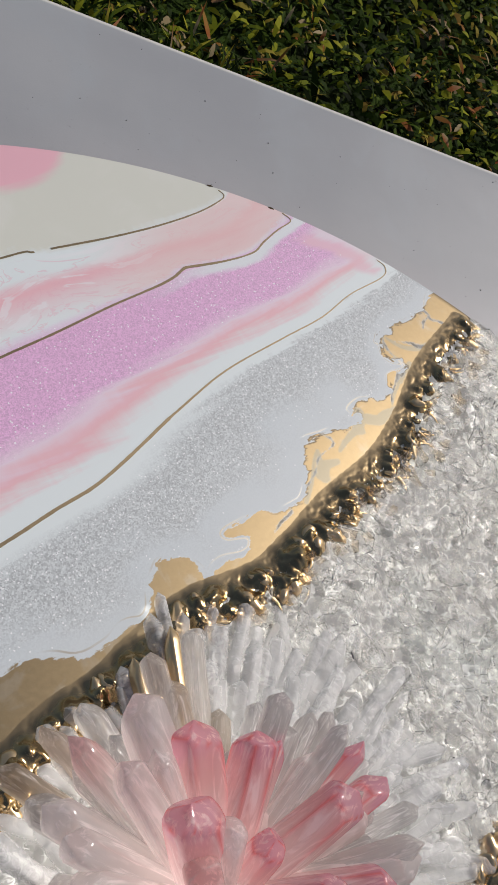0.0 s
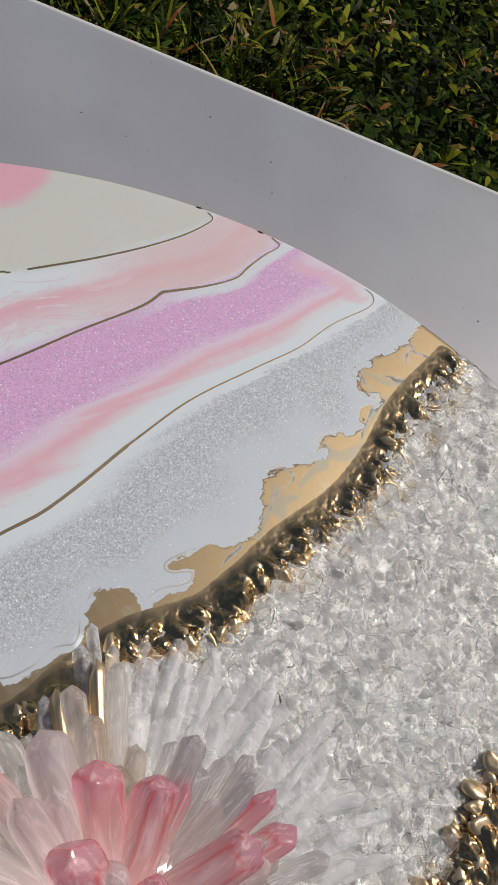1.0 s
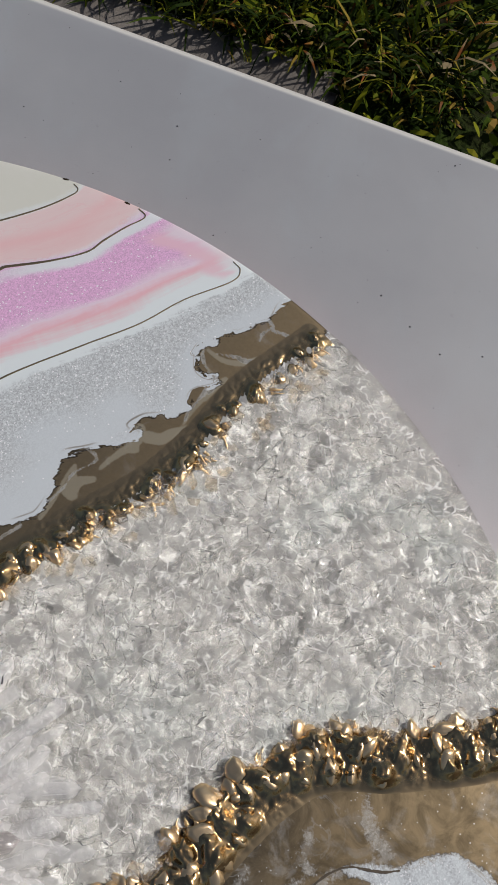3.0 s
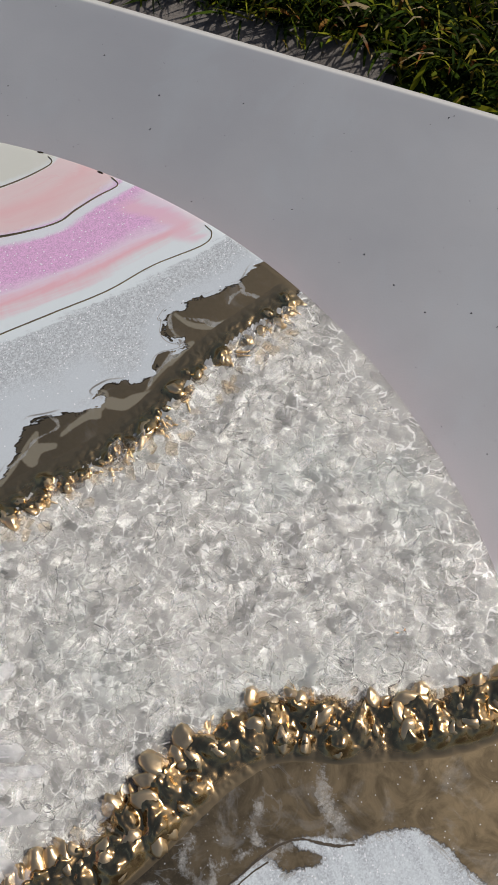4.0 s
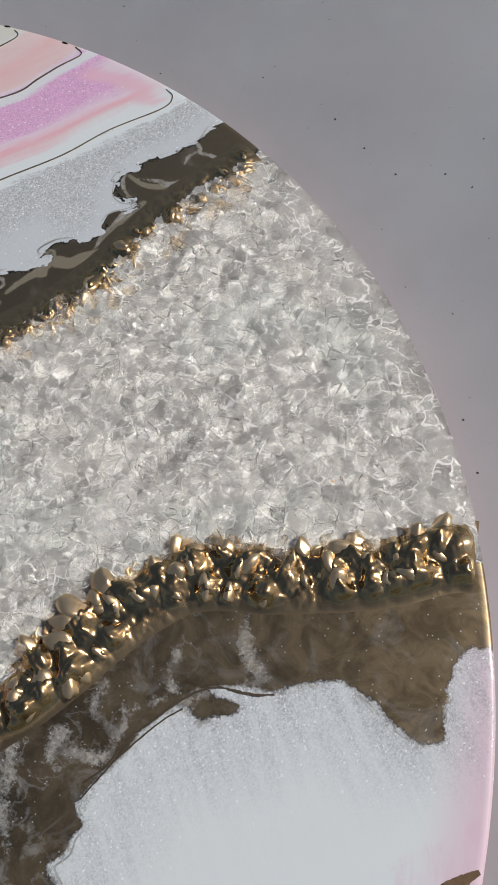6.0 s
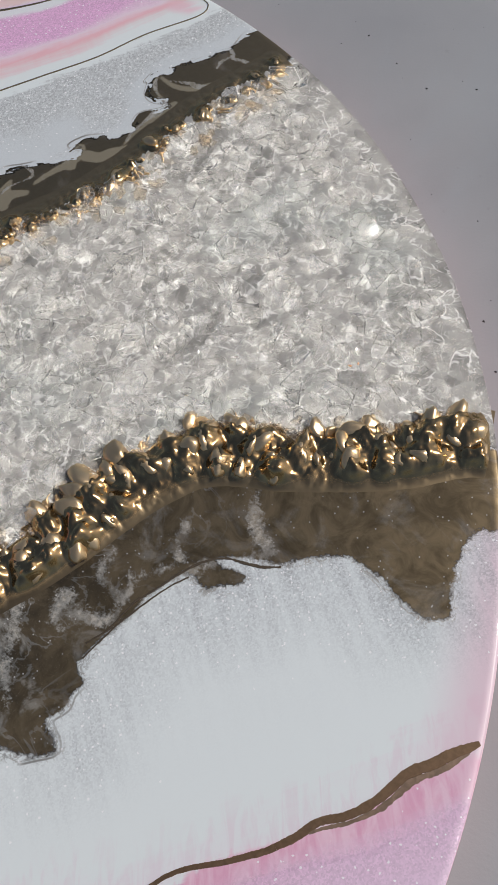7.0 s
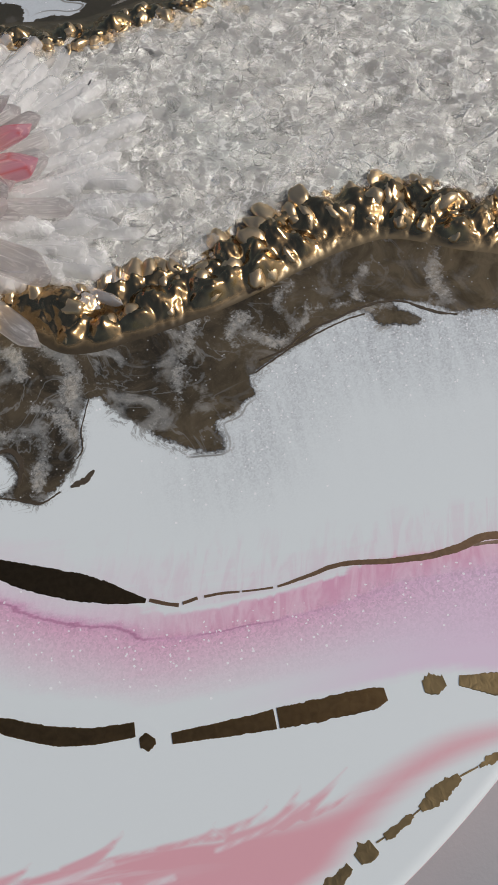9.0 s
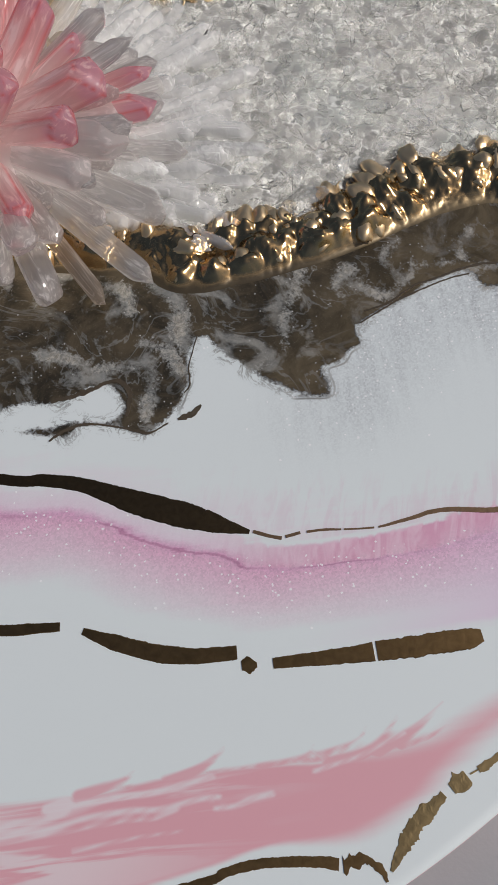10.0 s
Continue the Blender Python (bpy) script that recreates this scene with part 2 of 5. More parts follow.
    colour = m.mix(dots_here, colour, (0.97, 0.97, 0.97))
    # gold ink with feathered edge and open cells
    g = m.attr("gold")
    below = m.step(m.attr("band"), 4.0, 4.05)
    lace = m.math("MULTIPLY", m.math("SUBTRACT", m.noise(260.0, 5, 0.62, None, 1.4), 0.5), m.math("ADD", 2.0, m.math("MULTIPLY", below, 0.4)))
    curl = m.noise(1.0, 4, 0.6, m.node("ShaderNodeMapping", Vector=turned_pos, Scale=(70, 190, 60)).outputs[0], 2.6)
    lobes = m.voronoi(115.0, m.node("ShaderNodeMapping", Vector=pos, Scale=(1, 1, 0)).outputs[0]).outputs["Distance"]
    broad = m.math("MULTIPLY", m.math("ADD", m.math("MULTIPLY", m.math("SUBTRACT", 0.42, lobes), 0.7), m.math("MULTIPLY", m.math("SUBTRACT", curl, 0.5), 0.9)), m.math("SUBTRACT", 3.2, m.math("MULTIPLY", below, 1.6)))
    frayed = m.math("MULTIPLY", m.math("SUBTRACT", m.noise(1500.0, 2, 0.7), 0.5), m.math("MULTIPLY", below, 1.8))
    plume = m.math("MULTIPLY", m.math("SUBTRACT", m.noise(1.0, 3, 0.6, m.grained(30, (70, 520, 60)), 1.0), 0.5), m.math("MULTIPLY", m.math("SUBTRACT", 1.0, below), m.math("MULTIPLY", m.step(px, 0.005, 0.035), 3.0)))
    edge = m.math("ADD", m.math("ADD", m.math("ADD", g, plume), frayed), m.math("ADD", lace, broad))
    soft = m.math("ADD", g, m.math("MULTIPLY", m.math("SUBTRACT", m.noise(75.0, 1, 0.3), 0.5), 4.0))
    inside = m.step(edge, m.math("SUBTRACT", -0.12, m.math("MULTIPLY", below, 0.35)), m.math("ADD", 0.18, m.math("MULTIPLY", below, 0.35)))
    second = m.math("MULTIPLY", m.step(m.math("ABSOLUTE", m.math("ADD", soft, 1.1)), 0.34, 0.10), m.step(m.noise(70.0, 1), 0.45, 0.6))
    second = m.math("MULTIPLY", second, m.math("SUBTRACT", 1.0, m.math("MULTIPLY", below, m.step(m.noise(38.0, 1), 0.40, 0.46))))
    # fine branching threads run out of the lower ink into the white
    branch = m.math("ABSOLUTE", m.math("SUBTRACT", m.noise(150.0, 5, 0.68, None, 1.8), 0.5))
    reach = m.step(m.math("ADD", g, m.math("MULTIPLY", m.math("SUBTRACT", m.noise(60.0, 3, 0.6), 0.5), 7.0)), -2.6, 0.5)
    branch = m.math("MULTIPLY", m.step(branch, m.math("ADD", 0.004, m.math("MULTIPLY", reach, 0.045)), 0.0), m.math("MULTIPLY", m.math("POWER", reach, 0.6), below))
    second = m.math("MAXIMUM", second, branch)
    grainy = m.math("SUBTRACT", m.noise(1100.0, 4, 0.8), 0.5)
    # silver glitter parts the ink; here and there the ink is thin
    drift = m.math("MULTIPLY", m.math("SUBTRACT", m.noise(85.0, 5, 0.62, None, 2.2), 0.5), m.math("ADD", 2.0, m.math("MULTIPLY", below, 4.4)))
    parted = m.math("ADD", m.attr("silver"), m.math("ADD", drift, m.math("MULTIPLY", grainy, m.math("ADD", 1.6, m.math("MULTIPLY", below, 5.4)))))
    parted = m.math("MULTIPLY", m.step(parted, m.math("SUBTRACT", -0.2, m.math("MULTIPLY", below, 1.0)), m.math("ADD", 0.35, m.math("MULTIPLY", below, 0.9))), m.math("SUBTRACT", 1.0, m.math("MULTIPLY", below, m.math("ADD", 0.14, m.math("MULTIPLY", m.step(m.noise(120.0, 3, 0.6), 0.56, 0.42), 0.5)))))
    thin = m.noise(62.0, 4, 0.6, None, 1.8)
    thin = m.math("MULTIPLY", m.step(m.math("ADD", thin, m.math("MULTIPLY", grainy, 0.10)), 0.53, 0.68), m.math("ADD", 0.12, m.math("MULTIPLY", m.math("MULTIPLY", below, m.step(px, 0.13, 0.10)), 0.34)))
    flow = m.math("ABSOLUTE", m.math("SUBTRACT", m.noise(48.0, 4, 0.55, None, 2.4), 0.5))
    hair = m.math("MULTIPLY", m.step(m.math("ADD", flow, m.math("MULTIPLY", grainy, 0.05)), 0.026, 0.004), m.math("MULTIPLY", below, m.step(m.noise(33.0, 2), 0.42, 0.58)))
    hole = m.math("MAXIMUM", m.math("MAXIMUM", parted, thin), m.math("MULTIPLY", m.math("MULTIPLY", hair, m.step(px, 0.14, 0.12)), 0.2))
    gold = m.math("MAXIMUM", m.math("MULTIPLY", inside, m.math("SUBTRACT", 1.0, hole)), m.math("MULTIPLY", second, 0.6))
    dim = m.mix(m.step(m.noise(95.0, 6, 0.7, None, 1.0), 0.34, 0.68), (0.036, 0.029, 0.018), (0.135, 0.104, 0.062))
    dim = m.mix(m.math("MULTIPLY", m.step(grainy, 0.06, 0.16), 0.4), dim, (0.24, 0.195, 0.13))
    rimline = m.math("MULTIPLY", m.step(m.math("ABSOLUTE", m.math("SUBTRACT", edge, 0.2)), 0.42, 0.12), m.step(m.noise(90.0, 2), 0.34, 0.46))
    rimline = m.math("MULTIPLY", rimline, m.math("MAXIMUM", below, m.step(px, 0.012, 0.034)))
    upper_ink = m.mix(m.noise(700.0, 3, 0.7), tuple(c * 0.85 for c in GOLD), tuple(c * 1.12 for c in GOLD))
    pool = m.math("MULTIPLY", m.step(m.math("ADD", m.attr("pool"), m.math("MULTIPLY", grainy, 0.8)), -0.25, 0.25), m.math("SUBTRACT", 1.0, below))
    upper_ink = m.mix(pool, upper_ink, (0.36, 0.315, 0.22))
    # towards the rim the lower ink is as golden as the upper
    rich = m.math("MULTIPLY", below, m.step(m.math("ADD", px, m.math("MULTIPLY", m.math("SUBTRACT", thin, 0.1), 0.03)), 0.098, 0.128))
    golden = m.mix(m.step(m.noise(130.0, 5, 0.65, None, 1.2), 0.32, 0.66), tuple(c * 0.45 for c in GOLD), tuple(c * 0.95 for c in GOLD))
    dim = m.mix(m.math("MULTIPLY", rich, 0.85), dim, golden)
    ink = m.mix(below, upper_ink, dim)
    colour = m.mix(m.math("MULTIPLY", hole, inside), colour, m.mix(below, m.mix(m.step(m.noise(160.0, 4, 0.6, None, 2.0), 0.38, 0.62), (0.20, 0.184, 0.142), (0.33, 0.32, 0.29)), m.mix(m.step(grainy, -0.12, 0.15), (0.24, 0.21, 0.16), (0.52, 0.475, 0.395))))
    ink = m.mix(m.math("MULTIPLY", rimline, 0.75), ink, (0.05, 0.042, 0.034))
    colour = m.mix(gold, colour, ink)
    # white sparkle dots painted over the lower ink as well
    colour = m.mix(m.math("MULTIPLY", m.math("MULTIPLY", dots, below), m.math("MULTIPLY", gold, 0.8)), colour, (0.85, 0.85, 0.83))
    metal = m.math("MULTIPLY", gold, m.math("SUBTRACT", 1.0, m.math("MULTIPLY", m.math("SUBTRACT", below, m.math("MULTIPLY", rich, 0.8)), 0.62)))
    metal = m.math("MULTIPLY", metal, m.math("SUBTRACT", 1.0, m.math("MULTIPLY", pool, 0.5)))
    rough = m.math("ADD", 0.34, m.math("MULTIPLY", m.noise(900.0, 2), 0.12))
    spark = m.math("MULTIPLY", m.math("MAXIMUM", m.math("MULTIPLY", glit, m.math("SUBTRACT", 1.0, gold)), m.math("MULTIPLY", m.math("MULTIPLY", gold, below), 0.5)), m.math("LESS_THAN", rnd.outputs[0], 0.35))
    # the sides of the board are pink
    colour = m.mix(m.step(m.attr("radius"), 0.20062, 0.20078), colour, (0.95, 0.43, 0.50))
    # flakes lean at random
    centred = m.node("ShaderNodeVectorMath", **{})
    centred.operation = "SUBTRACT"
    m.link(cells.outputs["Color"], centred.inputs[0])
    centred.inputs[1].default_value = (0.5, 0.5, 0.5)
    lean = m.node("ShaderNodeVectorMath")
    lean.operation = "SCALE"
    m.link(centred.outputs[0], lean.inputs[0])
    m.link(m.math("MULTIPLY", spark, 0.75), lean.inputs["Scale"])
    tilt = m.node("ShaderNodeVectorMath")
    tilt.operation = "ADD"
    m.link(m.bump(m.noise(35.0, 2), 0.12, 0.002), tilt.inputs[0])
    m.link(lean.outputs[0], tilt.inputs[1])
    norm = m.node("ShaderNodeVectorMath")
    norm.operation = "NORMALIZE"
    m.link(tilt.outputs[0], norm.inputs[0])
    m.set(color=colour, metal=metal, rough=rough, coat=m.math("SUBTRACT", 1.0, m.math("MULTIPLY", m.math("MAXIMUM", gold, inside), 0.85)), coat_rough=0.045, coat_normal=norm.outputs[0])
    return m.m


def make_gold(name, color=GOLD, rough=0.14, grain=500.0, bump=0.15, dark=0.25, metal=1.0):
    m = Mat(name)
    spot = m.place()
    n = m.noise(grain, 3, 0.5, spot, 0.6)
    info = m.t.nodes.new("ShaderNodeObjectInfo")
    tone = m.mix(m.math("MULTIPLY", n, dark * 1.6), color, tuple(c * 0.35 for c in color))
    tone = m.mix(m.math("MULTIPLY", info.outputs["Random"], 0.25), tone, tuple(c * 0.6 for c in color))
    m.set(color=tone, metal=metal, rough=m.math("ADD", rough, m.math("MULTIPLY", m.noise(grain * 0.4, 3, 0.5, spot), 0.12)),
          normal=m.bump(n, bump, 0.0012), coat=0.12, coat_rough=0.05)
    return m.m


def make_drape(name, ink, ink_metal, leaf, rim_ink=None):
    """Ink that turns into gold leaf where it climbs the stones ('rise')."""
    m = Mat(name)
    spot = m.place()
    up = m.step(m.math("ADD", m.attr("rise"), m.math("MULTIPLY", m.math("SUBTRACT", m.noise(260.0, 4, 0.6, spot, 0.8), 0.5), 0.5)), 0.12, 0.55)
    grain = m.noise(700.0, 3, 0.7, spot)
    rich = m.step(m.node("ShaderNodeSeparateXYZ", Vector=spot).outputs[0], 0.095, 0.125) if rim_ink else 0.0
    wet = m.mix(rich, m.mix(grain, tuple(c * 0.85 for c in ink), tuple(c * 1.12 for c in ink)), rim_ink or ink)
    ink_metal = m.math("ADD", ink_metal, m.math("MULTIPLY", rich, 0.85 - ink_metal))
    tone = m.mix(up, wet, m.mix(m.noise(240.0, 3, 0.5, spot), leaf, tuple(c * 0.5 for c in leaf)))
    m.set(color=tone, metal=m.math("MAXIMUM", ink_metal, up), rough=m.math("SUBTRACT", 0.38, m.math("MULTIPLY", up, 0.20)),
          normal=m.bump(m.noise(200.0, 3, 0.5, spot), 0.12, 0.001), coat=0.15, coat_rough=0.05)
    return m.m


def gem(m, tone, passes, back_share, gloss_rough, normal, wet, coat=1.0):
    """Clear to milky stone: light passes straight or scatters to both sides; the surface is glossy like wet resin."""
    t = m.t
    m.set(color=tone, rough=gloss_rough, ior=1.5, normal=normal, coat=coat, coat_rough=0.02, coat_normal=wet)
    back = m.node("ShaderNodeBsdfTranslucent", Color=tone)
    clear = m.node("ShaderNodeBsdfTransparent", Color=m.mix(0.8, tone, (1.0, 1.0, 1.0)))

    def blend(f, a, b):
        n = m.node("ShaderNodeMixShader", Fac=f)
        t.links.new(a.outputs[0], n.inputs[1])
        t.links.new(b.outputs[0], n.inputs[2])
        return n

    n = blend(passes, blend(back_share, m.bsdf, back), clear)
    t.links.new(n.outputs[0], m.out.inputs[0])
    return m.m


def make_quartz(name, tint=(0.93, 0.925, 0.90), grain=300.0, stretch=1.0, passes=0.0, back_share=0.0, contrast=1.0):
    """Quartz: facet tones and thin white lines, refraction and bright reflections painted in."""
    m = Mat(name)
    geo = m.t.nodes.new("ShaderNodeNewGeometry")
    info = m.t.nodes.new("ShaderNodeObjectInfo")
    each = m.math("FRACT", m.math("ADD", geo.outputs["Random Per Island"], info.outputs["Random"]))
    pos = m.node("ShaderNodeMapping", Vector=m.coords(), Scale=(1, 1, stretch)).outputs[0] if stretch != 1.0 else m.place()
    warp = m.t.nodes.new("ShaderNodeTexNoise")
    m.link(pos, warp.inputs["Vector"])
    warp.inputs["Scale"].default_value, warp.inputs["Detail"].default_value = grain * 0.5, 2.0
    shift = m.t.nodes.new("ShaderNodeVectorMath")
    shift.operation = "MULTIPLY_ADD"
    m.link(warp.outputs["Color"], shift.inputs[0])
    shift.inputs[1].default_value = (2.6 / grain,) * 3
    m.link(pos, shift.inputs[2])
    facet = m.voronoi(grain, shift.outputs[0])
    rim_lines = m.voronoi(grain, shift.outputs[0], "DISTANCE_TO_EDGE").outputs["Distance"]
    small = m.voronoi(grain * 2.3, shift.outputs[0])
    pick = m.node("ShaderNodeSeparateColor", Color=facet.outputs["Color"]).outputs[0]
    pick2 = m.node("ShaderNodeSeparateColor", Color=small.outputs["Color"]).outputs[1]
    glint_line = m.math("ABSOLUTE", m.math("SUBTRACT", m.noise(grain * 0.9, 2, 0.5, pos, 2.6), 0.5))
    shade = m.math("ADD", m.math("MULTIPLY", pick, 0.55), m.math("ADD", m.math("MULTIPLY", pick2, 0.25), m.math("MULTIPLY", each, 0.2)))
    tone = m.mix(m.step(shade, 0.12, 0.75), tuple(c * (1 - 0.52 * contrast) for c in tint), tint)
    broken = m.step(m.noise(grain * 1.3, 2, 0.5, pos), 0.44, 0.56)
    tone = m.mix(m.math("MULTIPLY", m.step(rim_lines, 0.06, 0.015), m.math("MULTIPLY", broken, 0.75)), tone, (0.80, 0.80, 0.79))
    tone = m.mix(m.math("MULTIPLY", m.step(glint_line, 0.022, 0.008), m.math("MULTIPLY", broken, 0.6)), tone, (0.80, 0.80, 0.79))
    tone = m.mix(m.math("MULTIPLY", m.step(m.noise(28.0, 2, 0.5, m.place()), 0.52, 0.70), 0.35), tone, tuple(c * k for c, k in zip(tint, (0.86, 0.98, 1.0))))
    wave = m.noise(grain * 0.9, 2, 0.5, pos, 1.6)
    m.set(spec=0.1)
    return gem(m, tone, passes, back_share, 0.6, m.bump(wave, 0.15, 0.001), m.bump(wave, 0.7, 0.0016), 0.0)


def make_chip(name, tint=(0.955, 0.955, 0.945), milk=0.03, stroke=0.85, gloss=0.12):
    """A quartz chip sunk in resin: it hardly bends the light; bright reflections painted white along part of its broken
    edges, glossy on top.
    """
    m = Mat(name)
    pos = m.place()
    geo = m.t.nodes.new("ShaderNodeNewGeometry")
    info = m.t.nodes.new("ShaderNodeObjectInfo")
    each = m.math("FRACT", m.math("ADD", geo.outputs["Random Per Island"], info.outputs["Random"]))
    veil = m.math("ADD", m.noise(330.0, 4, 0.6, pos, 1.4), m.math("MULTIPLY", m.math("SUBTRACT", each, 0.5), 0.35))
    edge_glint = m.math("MULTIPLY", m.step(m.attr("edge"), 0.62, 1.0), m.step(m.noise(230.0, 2, 0.5, pos), 0.48, 0.58))
    milky = m.math("ADD", m.math("ADD", milk, m.math("MULTIPLY", m.step(veil, 0.56, 0.82), 0.25)), m.math("MULTIPLY", edge_glint, stroke), 0.0, True)
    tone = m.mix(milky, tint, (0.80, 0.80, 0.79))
    wave = m.noise(420.0, 2, 0.5, pos, 0.8)
    m.set(color=tone, trans=m.math("SUBTRACT", 1.0, milky), rough=0.04, ior=1.22, normal=m.bump(wave, 0.3, 0.0012),
          coat=gloss, coat_rough=0.02, coat_normal=m.bump(wave, 0.5, 0.0014))
    return m.m


def make_skin(name):
    """Clear resin, glossy, with the faintest ripple."""
    m = Mat(name)
    m.set(color=(0.985, 0.985, 0.98), trans=1.0, rough=0.05, ior=1.42, normal=m.bump(m.noise(620.0, 3, 0.55), 0.45, 0.0009))
    return m.m


def make_clear_point(name, tint):
    """A long clear crystal with veils and growth lines across."""
    m = Mat(name)
    gen = m.coords("Generated")
    rand = m.t.nodes.new("ShaderNodeObjectInfo").outputs["Random"]
    veil = m.noise(3.2, 5, 0.62, m.node("ShaderNodeMapping", Vector=gen, Scale=(1.5, 1.5, 0.9)).outputs[0], 1.4)
    streak = m.noise(5.0, 3, 0.6, m.node("ShaderNodeMapping", Vector=gen, Scale=(2.5, 2.5, 0.35)).outputs[0])
    tone = m.mix(m.step(streak, 0.35, 0.70), tuple(c * 0.92 for c in tint), tint)
    tone = m.mix(m.math("MULTIPLY", m.step(veil, 0.60, 0.72), 0.7), tone, (0.84, 0.83, 0.82))
    tone = m.mix(m.math("MULTIPLY", rand, 0.25), tone, (0.66, 0.53, 0.50))
    trans = m.math("MULTIPLY", m.step(veil, 0.74, 0.46), 0.85)
    wave = m.noise(5.0, 2, 0.5, gen)
    m.set(trans=trans)
    return gem(m, tone, 0.0, 0.4, 0.06, m.bump(wave, 0.2, 0.001), m.bump(m.noise(9.0, 3, 0.5, gen), 0.35, 0.001))


def make_point(name, root, tip, deep, blush=0.6):
    """A dyed quartz point: pale and milky inside, the dye gathered along its edges and at the tip."""
    m = Mat(name)
    gen = m.coords("Generated")
    xyz = m.node("ShaderNodeSeparateXYZ", Vector=gen)
    info = m.t.nodes.new("ShaderNodeObjectInfo")
    up = m.math("ADD", xyz.outputs[2], m.math("MULTIPLY", m.math("SUBTRACT", m.noise(3.0, 3, 0.5, gen), 0.5), 0.3))
    tone = m.mix(m.step(up, 0.30, 0.85), root, tip)
    veil = m.noise(2.6, 4, 0.6, m.node("ShaderNodeMapping", Vector=gen, Scale=(1.6, 1.6, 0.8)).outputs[0], 1.2)
    tone = m.mix(m.math("MULTIPLY", m.step(veil, 0.50, 0.66), 0.5), tone, (0.88, 0.80, 0.79))
    tone = m.mix(m.math("MULTIPLY", m.step(up, 0.78, 0.9), m.math("MULTIPLY", m.step(veil, 0.62, 0.5), blush)), tone, (0.82, 0.46, 0.60))
    tone = m.mix(m.math("MULTIPLY", m.step(up, 0.55, 0.95), m.step(info.outputs["Random"], 0.75, 1.0)), tone, tuple(c * k for c, k in zip(tip, (0.95, 0.62, 0.62))))
    dye = m.math("MULTIPLY", m.math("POWER", m.attr("edge"), 1.4), m.math("ADD", 0.22, m.math("MULTIPLY", m.step(up, 0.3, 0.85), m.math("ADD", 0.5, m.math("MULTIPLY", info.outputs["Random"], 0.25)))))
    tone = m.mix(dye, tone, deep)
    trans = m.math("MULTIPLY", m.step(veil, 0.70, 0.45), 0.6)
    wave = m.noise(4.0, 3, 0.5, gen)
    m.set(trans=trans)
    return gem(m, tone, 0.0, 0.46, 0.09, m.bump(wave, 0.12, 0.001), m.bump(m.noise(9.0, 3, 0.5, gen), 0.45, 0.001))


def make_plastic():
    m = Mat("table_plastic")
    smear = m.noise(9.0, 5, 0.6)
    grain = m.noise(1400.0, 2, 0.6)
    wipe = m.noise(30.0, 4, 0.6, m.node("ShaderNodeMapping", Vector=m.coords(), Scale=(1.0, 0.5, 1.0)).outputs[0], 0.8)
    base = m.mix(m.step(smear, 0.3, 0.75), (0.303, 0.309, 0.318), (0.364, 0.370, 0.374))
    base = m.mix(m.math("MULTIPLY", m.step(wipe, 0.50, 0.75), 0.5), base, (0.345, 0.372, 0.388))
    grime = m.noise(260.0, 4, 0.7)
    base = m.mix(m.math("MULTIPLY", m.step(grime, 0.63, 0.77), m.step(m.noise(40.0, 2), 0.42, 0.62)), base, (0.24, 0.24, 0.245))
    # highlight on the far rounded edge, painted as a paler colour
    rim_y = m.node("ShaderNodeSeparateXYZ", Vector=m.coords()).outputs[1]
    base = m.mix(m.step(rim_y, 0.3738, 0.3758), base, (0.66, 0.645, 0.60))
    m.set(color=base,
          rough=m.math("ADD", 0.36, m.math("MULTIPLY", smear, 0.14)), normal=m.bump(grain, 0.10, 0.0003), spec=1.0)
    return m.m


def make_grass():
    m = Mat("grass_blades")
    geo = m.t.nodes.new("ShaderNodeNewGeometry")
    r = geo.outputs["Random Per Island"]
    dry = m.noise(7.0, 2)
    val = m.math("ADD", r, m.math("MULTIPLY", m.math("SUBTRACT", dry, 0.5), 0.8))
    ramp = m.ramp(val, [(0.0, (0.004, 0.007, 0.001)), (0.38, (0.014, 0.028, 0.002)), (0.62, (0.047, 0.078, 0.005)), (0.82, (0.215, 0.225, 0.012)),
                        (0.93, (0.23, 0.15, 0.03)), (0.975, (0.25, 0.075, 0.02)), (1.0, (0.28, 0.22, 0.12))])
    m.set(color=ramp.outputs[0], rough=0.65, spec=0.06)
    return m.m


def make_soil():
    """Dark soil with moss and short turf in it."""
    m = Mat("turf_soil")
    n, wide = m.noise(45.0, 6, 0.65), m.noise(5.0, 4, 0.6)
    earth = m.mix(n, (0.010, 0.010, 0.005), (0.042, 0.036, 0.018))
    turf = m.mix(m.noise(120.0, 5, 0.7), (0.010, 0.024, 0.004), (0.05, 0.085, 0.012))
    m.set(color=m.mix(m.step(m.math("ADD", wide, m.math("MULTIPLY", n, 0.4)), 0.45, 0.75), earth, turf), rough=0.95, normal=m.bump(n, 0.8, 0.02), spec=0.1)
    return m.m


def make_concrete():
    m = Mat("concrete")
    n, f = m.noise(14.0, 6, 0.6), m.noise(320.0, 4, 0.7)
    m.set(color=m.mix(m.math("ADD", m.math("MULTIPLY", n, 0.7), m.math("MULTIPLY", f, 0.3)), (0.11, 0.098, 0.085), (0.26, 0.235, 0.21)), rough=0.9,
          normal=m.bump(f, 0.5, 0.002), spec=0.2)
    return m.m


